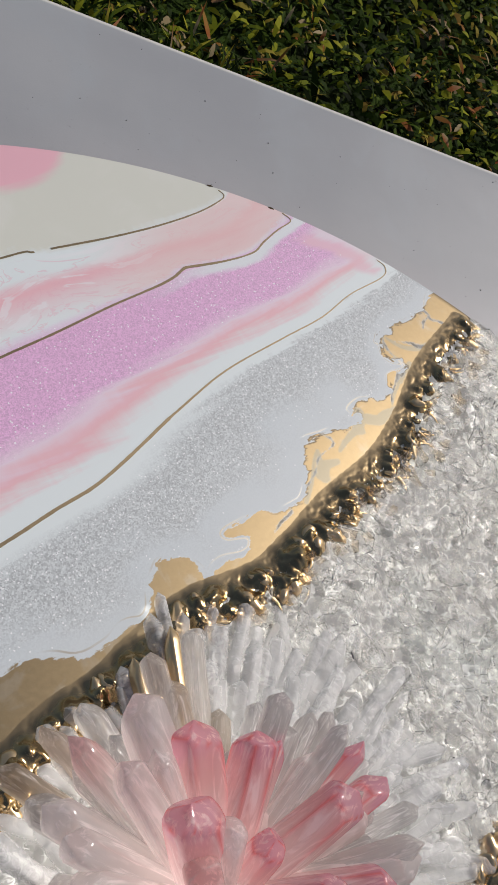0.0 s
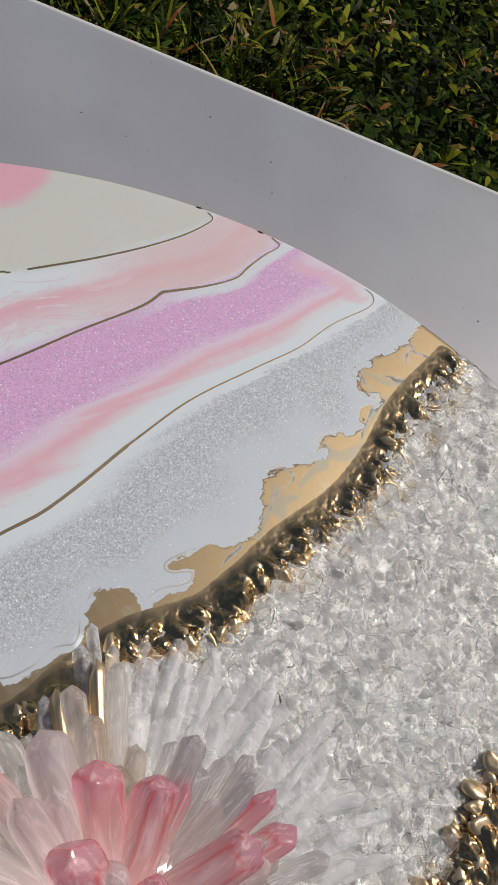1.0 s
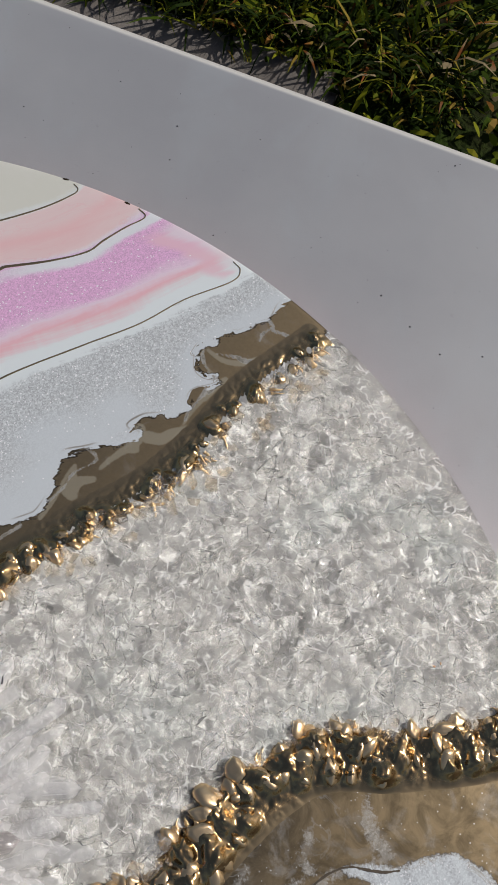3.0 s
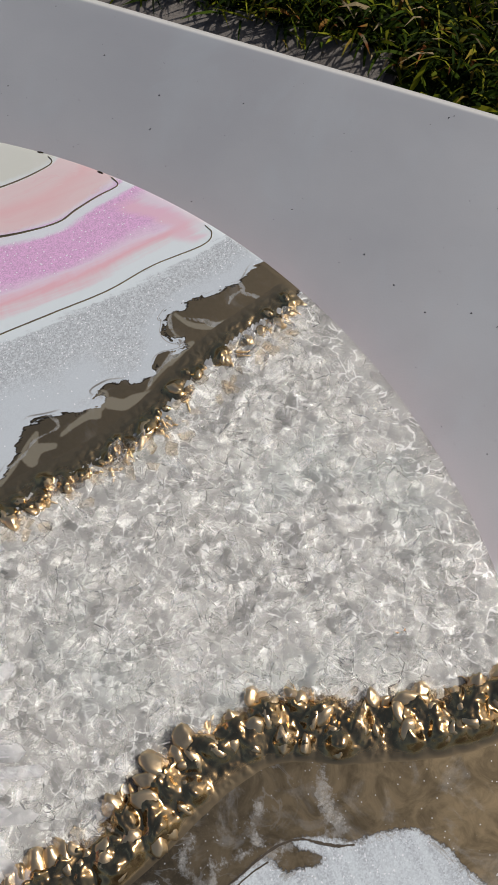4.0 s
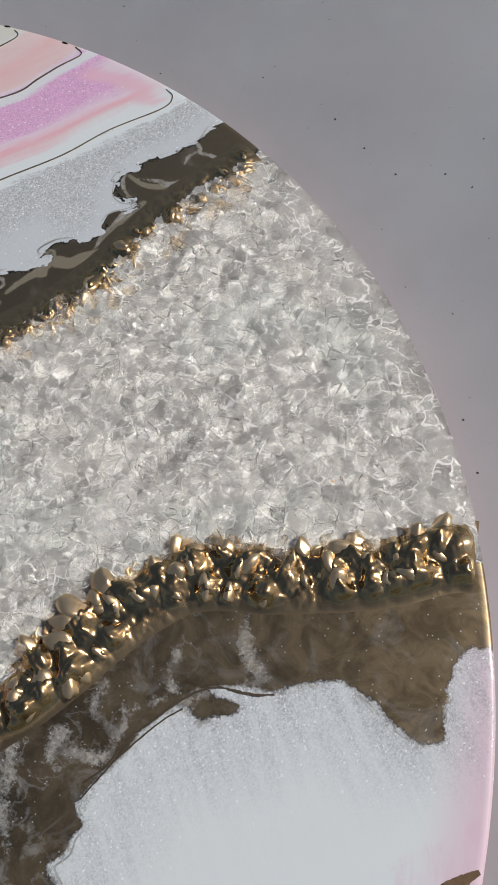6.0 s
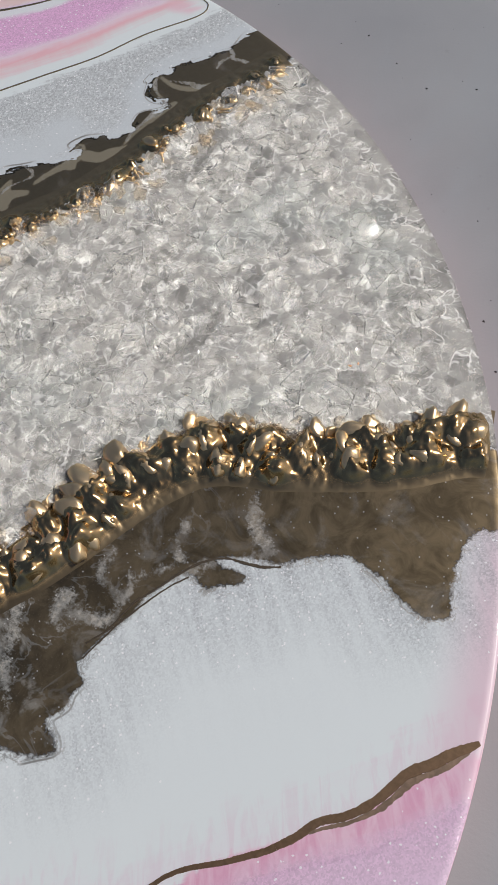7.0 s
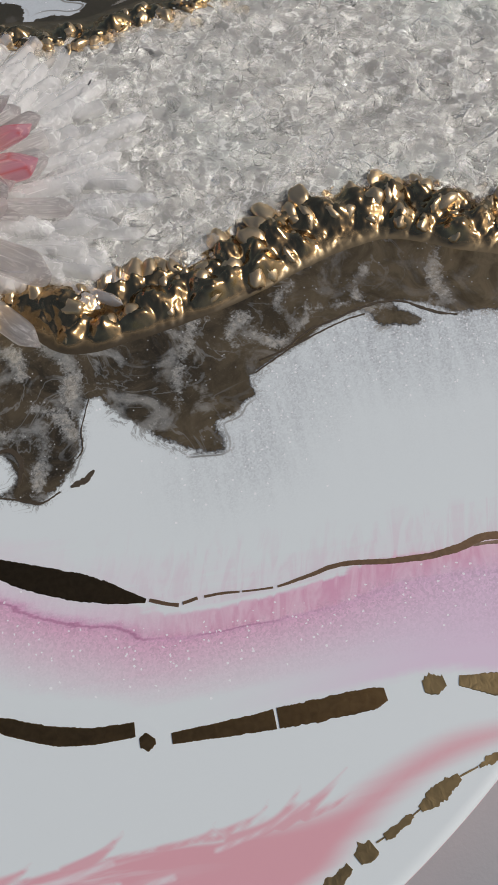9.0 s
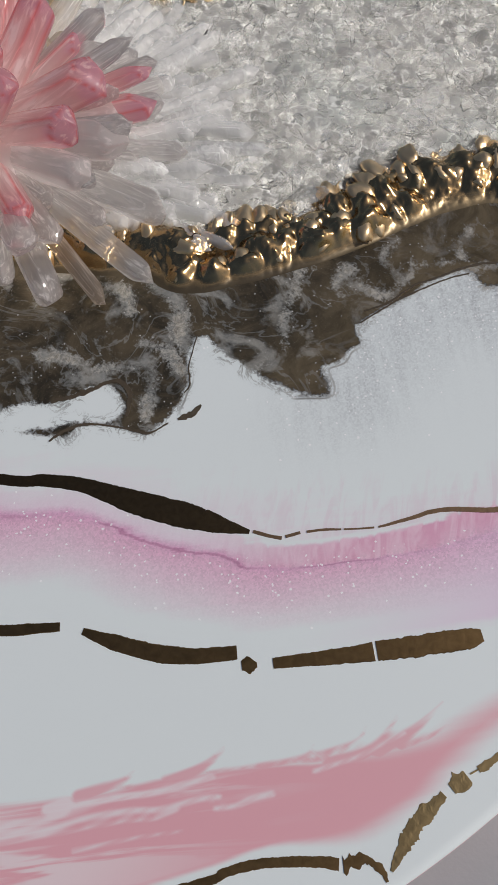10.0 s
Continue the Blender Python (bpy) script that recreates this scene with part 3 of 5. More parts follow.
RESIN = make_resin()
GOLD_STONE = make_gold("gold_leafed_stone", (0.93, 0.69, 0.40), 0.25, 200.0, 0.15, 0.25, 0.88)
GOLD_THIN = make_gold("gold_pen_line", (0.40, 0.31, 0.185), 0.36, 900.0, 0.05, 0.3)
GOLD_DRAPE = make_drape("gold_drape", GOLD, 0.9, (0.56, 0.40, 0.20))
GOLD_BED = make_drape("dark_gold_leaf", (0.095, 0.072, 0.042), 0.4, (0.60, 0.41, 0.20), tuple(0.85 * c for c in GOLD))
BROWN_VEIN = make_gold("brown_gold_line", (0.31, 0.195, 0.112), 0.40, 900.0, 0.05, 0.6, 0.7)
PALE_VEIN = make_gold("pale_brown_gold_line", (0.42, 0.29, 0.20), 0.42, 600.0, 0.08, 0.8, 0.5)
GOLD_FOIL = make_gold("gold_foil_line", (0.27, 0.17, 0.075), 0.34, 700.0, 0.03, 0.6)
GOLD_LEAF = make_gold("gold_leaf_flake", (0.43, 0.315, 0.155), 0.32, 500.0, 0.10, 0.6)
GOLD_VEIN = make_gold("gold_ink_line", (0.10, 0.070, 0.038), 0.42, 900.0, 0.06, 0.5)
INK_THREAD = make_gold("brown_ink_thread", (0.125, 0.094, 0.060), 0.48, 900.0, 0.05, 0.6, 0.2)
QUARTZ = make_quartz("milky_quartz", (0.36, 0.356, 0.342), 200.0, 1.0, 0.0, 0.0, 0.85)
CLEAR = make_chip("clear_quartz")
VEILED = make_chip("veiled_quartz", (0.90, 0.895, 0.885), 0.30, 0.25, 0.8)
SKIN = make_skin("clear_resin")
AMBER = make_chip("amber_tinted_quartz", (0.86, 0.78, 0.67), 0.02, 0.5)
QUARTZ_POINT = make_clear_point("clear_quartz_point", (0.78, 0.765, 0.755))
SMOKY = make_clear_point("smoky_quartz", (0.66, 0.58, 0.49))
PINK = make_point("pink_quartz_point", (0.90, 0.74, 0.73), (0.88, 0.55, 0.56), (0.84, 0.18, 0.19))
PALE_PINK = make_point("pale_pink_quartz_point", (0.84, 0.79, 0.775), (0.82, 0.77, 0.755), (0.80, 0.68, 0.66), 0.0)
SPECK = Mat("grey_dirt").set(color=(0.04, 0.038, 0.038), rough=0.8).m
DARK_FLECK, ORANGE_FLECK = Mat("dark_fleck").set(color=(0.03, 0.028, 0.035), rough=0.4).m, Mat("orange_fleck").set(color=(0.55, 0.24, 0.07), rough=0.4).m
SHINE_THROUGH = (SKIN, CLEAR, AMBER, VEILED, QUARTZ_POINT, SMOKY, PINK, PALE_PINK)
PLASTIC, GRASS, SOIL, CONCRETE = make_plastic(), make_grass(), make_soil(), make_concrete()


# ---------------------------------------------------------------- mesh helpers
def mesh_ob(name, verts, faces, material, parent=None, smooth=False):
    me = bpy.data.meshes.new(name)
    me.from_pydata(verts, [], faces)
    me.materials.append(material)
    if smooth:
        me.polygons.foreach_set("use_smooth", [True] * len(me.polygons))
    me.update()
    ob = new(name, me)
    ob.parent = parent
    return ob


def part(name, bm, material, parent, label="", smooth=False):
    me = bpy.data.meshes.new(name)
    bm.to_mesh(me)
    bm.free()
    me.materials.append(material)
    if smooth:
        me.polygons.foreach_set("use_smooth", [True] * len(me.polygons))
    ob = new(name, me)
    ob.parent = parent
    return tagged(ob, label)


def spline(points, per=12):
    """A smooth line through the points (Catmull-Rom)."""
    p = np.array(points, float)
    p = np.vstack([2 * p[0] - p[1], p, 2 * p[-1] - p[-2]])
    u = np.linspace(0, 1, per, endpoint=False)[:, None]
    out = []
    for a, b, c, d in zip(p[:-3], p[1:-2], p[2:-1], p[3:]):
        out.append(0.5 * (2 * b + (c - a) * u + (2 * a - 5 * b + 4 * c - d) * u**2 + (3 * b - a - 3 * c + d) * u**3))
    return np.vstack([*out, p[-2:-1]])


def distance(points, line, closed=False):
    """The distance of points from a line, and the side: positive on the line's right."""
    best, side = np.full(len(points), 1e9), np.ones(len(points))
    ends = list(zip(line[:-1], line[1:])) + ([(line[-1], line[0])] if closed else [])
    for a, b in ends:
        ab, ap = b - a, points - a
        k = np.clip((ap @ ab) / (ab @ ab + 1e-12), 0, 1)
        off = ap - k[:, None] * ab
        d = np.hypot(*off.T)
        closer = d < best - 1e-9
        best = np.where(closer, d, best)
        side = np.where(closer, np.sign(ab[1] * ap[:, 0] - ab[0] * ap[:, 1]), side)
    return best, side


def inside(points, poly):
    odd = np.zeros(len(points), bool)
    x, y = points.T
    for (ax, ay), (bx, by) in zip(poly, np.roll(poly, -1, 0)):
        hit = (ay > y) != (by > y)
        odd ^= hit & (x < (bx - ax) * (y - ay) / (by - ay + 1e-12) + ax)
    return odd


# ---------------------------------------------------------------- plan of the panel, in millimetres from its centre
VEIN_A = [(-198, -20), (-165, 30), (-108, 100), (-62, 145), (-50, 154), (-34, 166), (-21, 177), (-11, 187), (-5, 195), (-3, 201), (-3, 208)]
VEIN_B = [(-195, -50), (-140, 15), (-92, 72), (-54, 114), (-43, 126), (-30, 141), (-17, 155), (-12, 163), (0, 171), (8, 178), (14, 190), (19, 199), (20, 208)]
VEIN_C = [(-180, -90), (-112, -15), (-70, 32), (-42, 64), (-32, 76), (-24, 85), (-17, 96), (-9, 110), (4, 130), (20, 148), (32, 161), (41, 174), (52, 186), (55, 195), (58, 204)]
AXIS = [(-150, -150), (-90, -80), (-40, -25), (0, 5), (60, 50), (110, 95), (150, 145), (158, 160)]
VEIN_D = [(-150, -140), (-80, -122), (-10, -100), (50, -78), (81, -62), (95, -52), (113, -47), (123, -42), (133, -38), (147, -25), (162, -8), (174, 4), (181, 11), (188, 23), (193, 29), (205, 38)]
VEIN_E = [(-60, -200), (0, -165), (60, -120), (103, -84), (111, -77), (121, -73), (135, -66), (144, -61), (156, -49), (169, -36), (181, -24), (191, -18), (206, -12)]
VEIN_F = [(60, -200), (110, -150), (140, -118), (159, -95), (165, -86), (176, -78), (184, -74), (184, -63), (186, -50), (191, -41), (196, -29), (206, -20)]
RIDGE_UP = [(-60, -20), (-36, 4), (-28, 16), (-21, 27), (-12, 36), (-6, 45), (4, 58), (12, 64), (22, 71), (31, 83), (40, 97), (54, 115), (63, 134), (69, 153), (82, 176), (92, 194)]
RIDGE_LOW = [(-40, -75), (-8, -52), (18, -34), (40, -18), (56, -9), (69, 0), (78, 1), (85, 9), (91, 17), (98, 28), (104, 40), (111, 53), (121, 64), (139, 71), (150, 76), (161, 82), (172, 90), (183, 93), (204, 98)]
INK_UP = [(77, 200), (71, 188), (69, 185), (68, 182), (67, 178), (64, 175), (60, 170), (57, 168), (55, 167), (54, 164), (52, 162), (51, 159), (52, 157), (53, 154), (56, 153), (59, 154),
          (61, 152), (58, 149), (56, 148), (55, 146), (56, 143), (55, 140), (52, 137), (49, 136), (45, 134), (42, 130), (46, 130), (46, 127), (42, 123), (36, 120), (29, 114)]
INK_UP += [(31, 107), (30, 98), (28, 95), (23, 91), (18, 90), (15, 87), (10, 81), (16, 82), (17, 79), (15, 76), (12, 74), (8, 71), (8, 68), (6, 68), (4, 71), (0, 72), (-5, 70), (-6, 67), (-7, 62), (-6, 57),
           (-7, 54), (-11, 52), (-14, 47), (-20, 42), (-27, 41), (-35, 36), (-56, 18), (-75, 0)]
INK_LOW = [(200, 73), (184, 74), (181, 71), (180, 67), (180, 63), (181, 60), (182, 56), (183, 53), (181, 51), (178, 50), (175, 51), (171, 52), (166, 54), (160, 55), (155, 53), (150, 50), (147, 48), (143, 47), (139, 46),
           (134, 43), (139, 42.5), (141, 42), (140, 40), (137, 38), (135, 36), (133, 36), (131, 37), (128, 36), (126, 33), (124, 29), (123, 25), (121, 20), (119, 14), (118, 10), (121, 8)]
INK_LOW += [(120, 5), (120, 2), (118, -2), (123, -6), (118, -10), (112, -11), (105, -12), (98, -12), (94, -11), (92, -12), (92, -14), (93, -17), (97, -21), (98, -24), (99, -27), (99, -32), (98, -36), (96, -38),
            (90, -40), (86, -43), (83, -49), (60, -56), (35, -54)]
POCKET = [(66, -60), (72, -48), (77, -44), (80, -41), (81, -37), (83, -34), (85, -32.5), (87.5, -33), (90, -35), (90.5, -37), (89.5, -39.5), (85.5, -42.5), (82, -46), (74, -56)]
# runs of silver glitter that part the ink: places, and width at the start and at the end
SILVER_UP = [([(67, 178), (69, 176), (67, 173), (67, 170)], 1.1, 0.4), ([(69, 175), (74, 175), (75, 173)], 1.0, 2.2), ([(57, 161), (62, 162), (66, 162), (69, 163)], 0.7, 1.9), ([(53, 162), (53, 159), (55, 156), (57, 154)], 0.8, 0.4),
             ([(58, 149), (57, 144), (56, 141), (56, 137)], 1.3, 0.5), ([(60, 150), (58, 146)], 0.9, 0.5)]
SILVER_UP += [([(34, 119), (38, 117), (34, 111), (33, 106), (31, 101)], 0.9, 0.4), ([(27, 92), (25, 89), (23, 85)], 1.0, 0.6)]
# pale pools in the upper ink, and dark fronds at its edge
POOLS = [([(40, 115), (41.3, 118), (43, 121), (45, 124), (46.2, 127), (45.3, 130)], 0.8, 2.2), ([(45.5, 124), (47.5, 123.6)], 2.6, 0.6), ([(48.5, 128.6), (52, 129.4), (54, 132), (58, 135)], 2.6, 1.8), ([(35, 106), (36, 109), (39.5, 111.3)], 3.0, 1.2),
              ([(36, 105), (34.6, 109), (33.4, 113)], 2.2, 0.7), ([(31, 96), (32, 101), (32.4, 105), (32.6, 110), (33.2, 113)], 0.9, 0.6), ([(52.4, 162), (53.2, 158), (56, 155.3), (59, 154.2)], 0.5, 0.5), ([(54, 161), (59, 159.6), (64, 160.6), (69, 164)], 0.8, 1.6), ([(58.4, 146), (60, 150), (62, 154)], 1.6, 1.2), ([(56, 136), (57, 141), (58, 144), (58, 147)], 0.5, 0.7)]
FRONDS = [([(29, 112), (32, 114), (34.4, 117), (39, 120)], 0.7, 1.0), ([(33, 117), (36, 119), (41, 122), (44, 125)], 0.6, 0.9), ([(43, 128), (45, 131), (47, 134), (50, 136)], 0.6, 1.2), ([(43, 130), (45, 133), (50, 137)], 0.5, 0.8), ([(55, 143), (55.2, 147), (59, 150.4), (62, 154)], 0.8, 1.0), ([(52, 157), (53, 154), (56, 152.6), (59, 153)], 1.4, 0.8), ([(50, 158), (51, 162), (54, 165), (59, 170)], 0.4, 0.9)]
SILVER_LOW = [([(135, 60), (136, 56), (139, 52)], 1.6, 3.0), ([(139, 52), (142.5, 50), (143, 49)], 3.2, 5.6), ([(142, 48), (140, 46), (136, 43), (132, 40.5), (128, 36.5)], 3.0, 0.5), ([(124, 47), (124, 43), (126, 40), (125, 37), (122, 34), (119, 32)], 1.3, 1.6),
              ([(120, 32), (120, 28), (120, 24)], 0.8, 0.8), ([(112, 35), (112, 30), (114, 28), (118, 27), (120, 23)], 1.4, 1.4), ([(120, 23), (117, 20), (111, 19)], 1.8, 3.4)]
SILVER_LOW += [([(72, -5), (83, -8), (87, -13), (92, -16)], 8.0, 3.0), ([(84, -20), (90, -19), (95, -21)], 3.0, 4.5), ([(76, -36), (81, -30), (86, -26)], 1.6, 3.2), ([(102, 11), (103, 5), (105, 2), (108, -2)], 1.4, 3.0), ([(108, 22), (108, 17), (110, 15)], 4.0, 1.2),
               ([(106, -7), (108, -8), (107, -10)], 2.2, 0.8), ([(68, -36), (73, -33), (77, -32)], 5.0, 2.5), ([(88, -23), (92, -28), (96, -35)], 2.4, 1.8), ([(67, -14), (72, -13), (75, -16)], 3.5, 4.5), ([(97, 18), (100, 14), (101, 9)], 1.2, 0.8)]
ROSE = [(90, -150), (105, -126), (130, -101), (137, -94), (143, -87), (150, -80), (158, -72), (165, -66), (172, -58), (177, -51), (181, -43), (187, -32), (192, -26), (197, -22), (196, -25), (190, -34), (186, -43), (183, -53), (181, -62), (176, -73), (165, -83), (158, -93), (140, -116), (110, -150)]
# tongues of pink that leave the last rose band
TONGUES = [([(145, -86), (148, -80), (149, -75)], 3.4, 0.3), ([(166, -66), (170, -59), (170.5, -52)], 4.0, 0.4), ([(171, -59), (174, -52), (175.5, -45)], 3.0, 0.3), ([(156, -74), (161, -68), (161.5, -65)], 2.0, 0.3), ([(134, -97), (138, -91), (139, -88)], 2.6, 0.3),
           ([(150, -80), (158, -71.5), (165, -65)], 1.2, 1.2), ([(163, -66), (167, -60), (167, -57)], 1.4, 0.2), ([(174, -56), (178, -49), (180, -42)], 1.6, 0.3)]

# white streaks drawn through the rose
SWIRLS = [([(120, -114), (132, -103), (134.4, -99), (138.4, -94), (144, -88.4), (147.4, -84), (150.4, -80)], 1.2, 0.5), ([(122, -114), (132.6, -104.6), (136.6, -99.6), (142.4, -93.4), (146.6, -89.8), (150.4, -85), (153.4, -82)], 1.3, 0.4), ([(128, -111), (137, -101.4), (143, -95), (147, -91.4), (149, -88)], 0.6, 0.2),
          ([(154, -84), (156.6, -81.4), (158, -79), (160.4, -76)], 0.5, 0.7), ([(131, -102), (133, -99.4)], 1.8, 2.6), ([(164, -68.6), (168.6, -62), (171, -57.4), (173, -53.6)], 0.4, 0.3), ([(139, -104), (146, -96), (152, -90)], 0.5, 0.2)]
TONGUES += [([(139, -91.4), (144, -87), (147, -83.2), (148.4, -79), (149.2, -75.5)], 1.2, 0.5), ([(170, -63), (174, -59), (176, -54)], 0.9, 0.3)]

MM = 0.001


def banded(xy):
    """The running number of the colour band, from the first vein to the last, at places in millimetres."""
    lines = [spline(v, 6) for v in (VEIN_A, VEIN_B, VEIN_C, AXIS, VEIN_D, VEIN_E, VEIN_F)]
    d = []
    for line in lines:
        far, side = distance(xy, line)
        d.append(far * side)
    band = np.clip(1 + d[0] / 80.0, 0, 1)
    for k in range(6):
        here = (d[k] > 0) & (d[k + 1] <= 0)
        band = np.where(here, k + 1 + d[k] / (d[k] - d[k + 1] + 1e-6), band)
    return np.where(d[6] > 0, np.clip(7 + d[6] / 80, 7, 8), band)


def inked(xy):
    """Millimetres inside the gold ink's edge, negative outside."""
    best = np.full(len(xy), -1e9)
    for ink, ridge in ((INK_UP, RIDGE_UP), (INK_LOW, RIDGE_LOW)):
        poly = np.vstack([spline(ink, 4), spline(ridge, 3)])
        d, _ = distance(xy, poly, True)
        best = np.maximum(best, np.where(inside(xy, poly), d, -d))
    d, _ = distance(xy, spline(POCKET, 4), True)
    return np.minimum(best, np.where(inside(xy, spline(POCKET, 4)), -d, d))


def rosy(xy):
    """Millimetres inside the last rose band, negative outside."""
    poly = spline(ROSE, 4)
    d, _ = distance(xy, poly, True)
    return np.where(inside(xy, poly), d, -d)


def strokes(xy, runs):
    """Millimetres inside the nearest of the tapering runs, negative outside."""
    best = np.full(len(xy), -9.0)
    for points, first, last in runs:
        line = spline(points, 5)
        near = np.all((xy > line.min(0) - 9) & (xy < line.max(0) + 9), axis=1)
        spot = xy[near]
        for k in range(len(line) - 1):
            ab, ap = line[k + 1] - line[k], spot - line[k]
            f = np.clip((ap @ ab) / (ab @ ab + 1e-12), 0, 1)
            wide = first + (last - first) * (k + f) / (len(line) - 1)
            best[near] = np.maximum(best[near], wide / 2 - np.hypot(*(ap - f[:, None] * ab).T))
    return best


def panel():
    """The round board with its poured top, rounded rim and straight side."""
    ang = np.r_[np.linspace(radians(-45), radians(125), 960, endpoint=False), np.linspace(radians(125), radians(315), 130, endpoint=False)]
    segs = len(ang)
    radii = [0.004 * k for k in range(1, 13)] + [0.0515 + 0.0008 * k for k in range(185)] + [0.1999]
    rings = [(r, 0.0) for r in radii] + [(0.2004, -0.0002), (0.2007, -0.0005), (R, -0.0010), (R, -PANEL_T + 0.001), (0.2000, -PANEL_T), (0.12, -PANEL_T)]
    verts = np.concatenate([np.c_[r * np.cos(ang), r * np.sin(ang), np.full(segs, z)] for r, z in rings])
    faces = [tuple(range(segs))]
    for k in range(len(rings) - 1):
        a = k * segs
        faces += [(a + i, a + segs + i, a + segs + (i + 1) % segs, a + (i + 1) % segs) for i in range(segs)]
    faces.append(tuple(range((len(rings) - 1) * segs, len(rings) * segs))[::-1])
    ob = mesh_ob("panel", verts.tolist(), faces, RESIN, None, True)
    xy = verts[:, :2] / MM
    rad = np.hypot(*verts[:, :2].T)
    for name, values in (("band", banded(xy)), ("gold", np.maximum(inked(xy), 2.4 * strokes(xy, FRONDS))), ("silver", strokes(xy, SILVER_UP + [(p, 0.5 * a, 0.5 * b) for p, a, b in SILVER_LOW])), ("tongue", strokes(xy, TONGUES)), ("swirl", strokes(xy, SWIRLS)), ("pool", strokes(xy, [(p, 1.5 * a, 1.5 * b) for p, a, b in POOLS])), ("rose", rosy(xy)), ("mark", 26 - np.hypot(xy[:, 0] + 80, xy[:, 1] - 192)), ("radius", rad)):
        ob.data.attributes.new(name, "FLOAT", "POINT").data.foreach_set("value", values.astype(np.float32))
    return ob


def ribbon(points, widths, parent, name="gold_vein", material=None, rough=0.12, lift=0.00014):
    """A thin proud line of ink whose width runs through the given millimetres, with an uneven edge."""
    line = spline(points, 14)
    run = np.r_[0, np.cumsum(np.hypot(*np.diff(line, axis=0).T))]
    even = np.linspace(0, run[-1], max(6, int(run[-1] / 0.3)))
    w = np.interp(np.interp(even, run, np.linspace(0, 1, len(line))), np.linspace(0, 1, len(widths)), widths)
    line = np.c_[np.interp(even, run, line[:, 0]), np.interp(even, run, line[:, 1])]
    t = np.gradient(line, axis=0)
    t /= np.hypot(*t.T)[:, None] + 1e-9
    n = np.c_[-t[:, 1], t[:, 0]]
    jit = np.array([[0.7 * noise.noise((x * 0.45, y * 0.45, s)) + 0.5 * noise.noise((x * 1.3, y * 1.3, s)) + 0.5 * noise.noise((x * 2.9, y * 2.9, s)) for s in (1.0, 9.0)] for x, y in line])
    left, right = (line + n * (w * (0.5 + s * rough * jit[:, k]) * s)[:, None] for k, s in ((0, 1), (1, -1)))
    verts, faces = [], []
    for a, b, c in zip(left, right, line):
        for (x, y), z in ((a, 0.0), (a * 0.92 + c * 0.08, lift), (b * 0.92 + c * 0.08, lift), (b, 0.0)):
            verts.append((x * MM, y * MM, z))
    for k in range(len(line) - 1):
        a = 4 * k
        faces += [(a + j, a + j + 1, a + j + 5, a + j + 4) for j in range(3)]
    faces += [(0, 3, 2, 1), tuple(len(verts) - 4 + j for j in range(4))]
    return mesh_ob(name, verts, faces, material or GOLD_VEIN, parent)


def stone_mesh(name, rng, material, size=(1.0, 0.8, 0.6), count=14, smooth=True):
    """One broken stone about a unit long: the hull of points scattered near an ellipsoid."""
    bm = bmesh.new()
    for _ in range(count):
        v = Vector((rng.gauss(0, 1), rng.gauss(0, 1), rng.gauss(0, 1))).normalized() * rng.uniform(0.8, 1.1)
        bm.verts.new((v.x * size[0] / 2, v.y * size[1] / 2, v.z * size[2] / 2))
    bmesh.ops.convex_hull(bm, input=bm.verts)
    loose = [v for v in bm.verts if not v.link_faces]
    bmesh.ops.delete(bm, geom=loose, context="VERTS")
    bmesh.ops.recalc_face_normals(bm, faces=bm.faces)
    me = bpy.data.meshes.new(name)
    bm.to_mesh(me)
    bm.free()
    me.materials.append(material)
    if smooth:
        me.polygons.foreach_set("use_smooth", [True] * len(me.polygons))
    return me


def chip_mesh(name, rng, material, size=(1.0, 0.8, 0.6), count=11):
    """One broken chip about a unit long, flat facets meeting in softened edges, which the 'edge' attribute marks."""
    bm = bmesh.new()
    for _ in range(count):
        v = Vector((rng.gauss(0, 1), rng.gauss(0, 1), rng.gauss(0, 1))).normalized() * rng.uniform(0.85, 1.1)
        bm.verts.new((v.x * size[0] / 2, v.y * size[1] / 2, v.z * size[2] / 2))
    bmesh.ops.convex_hull(bm, input=bm.verts)
    bmesh.ops.delete(bm, geom=[v for v in bm.verts if not v.link_faces], context="VERTS")
    bmesh.ops.dissolve_limit(bm, angle_limit=radians(24), verts=bm.verts, edges=bm.edges)
    bmesh.ops.recalc_face_normals(bm, faces=bm.faces)
    verts, faces = [v.co.copy() for v in bm.verts], []
    bm.verts.index_update()
    for f in bm.faces:
        outer, middle, first = [v.index for v in f.verts], f.calc_center_median(), len(verts)
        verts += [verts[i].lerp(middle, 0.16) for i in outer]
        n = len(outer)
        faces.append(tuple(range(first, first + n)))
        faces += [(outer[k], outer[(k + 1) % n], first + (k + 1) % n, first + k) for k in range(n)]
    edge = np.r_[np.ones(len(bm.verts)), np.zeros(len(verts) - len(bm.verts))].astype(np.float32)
    bm.free()
    me = bpy.data.meshes.new(name)
    me.from_pydata(verts, [], faces)
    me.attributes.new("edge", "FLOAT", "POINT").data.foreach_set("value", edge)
    me.materials.append(material)
    me.polygons.foreach_set("use_smooth", [True] * len(me.polygons))
    return me


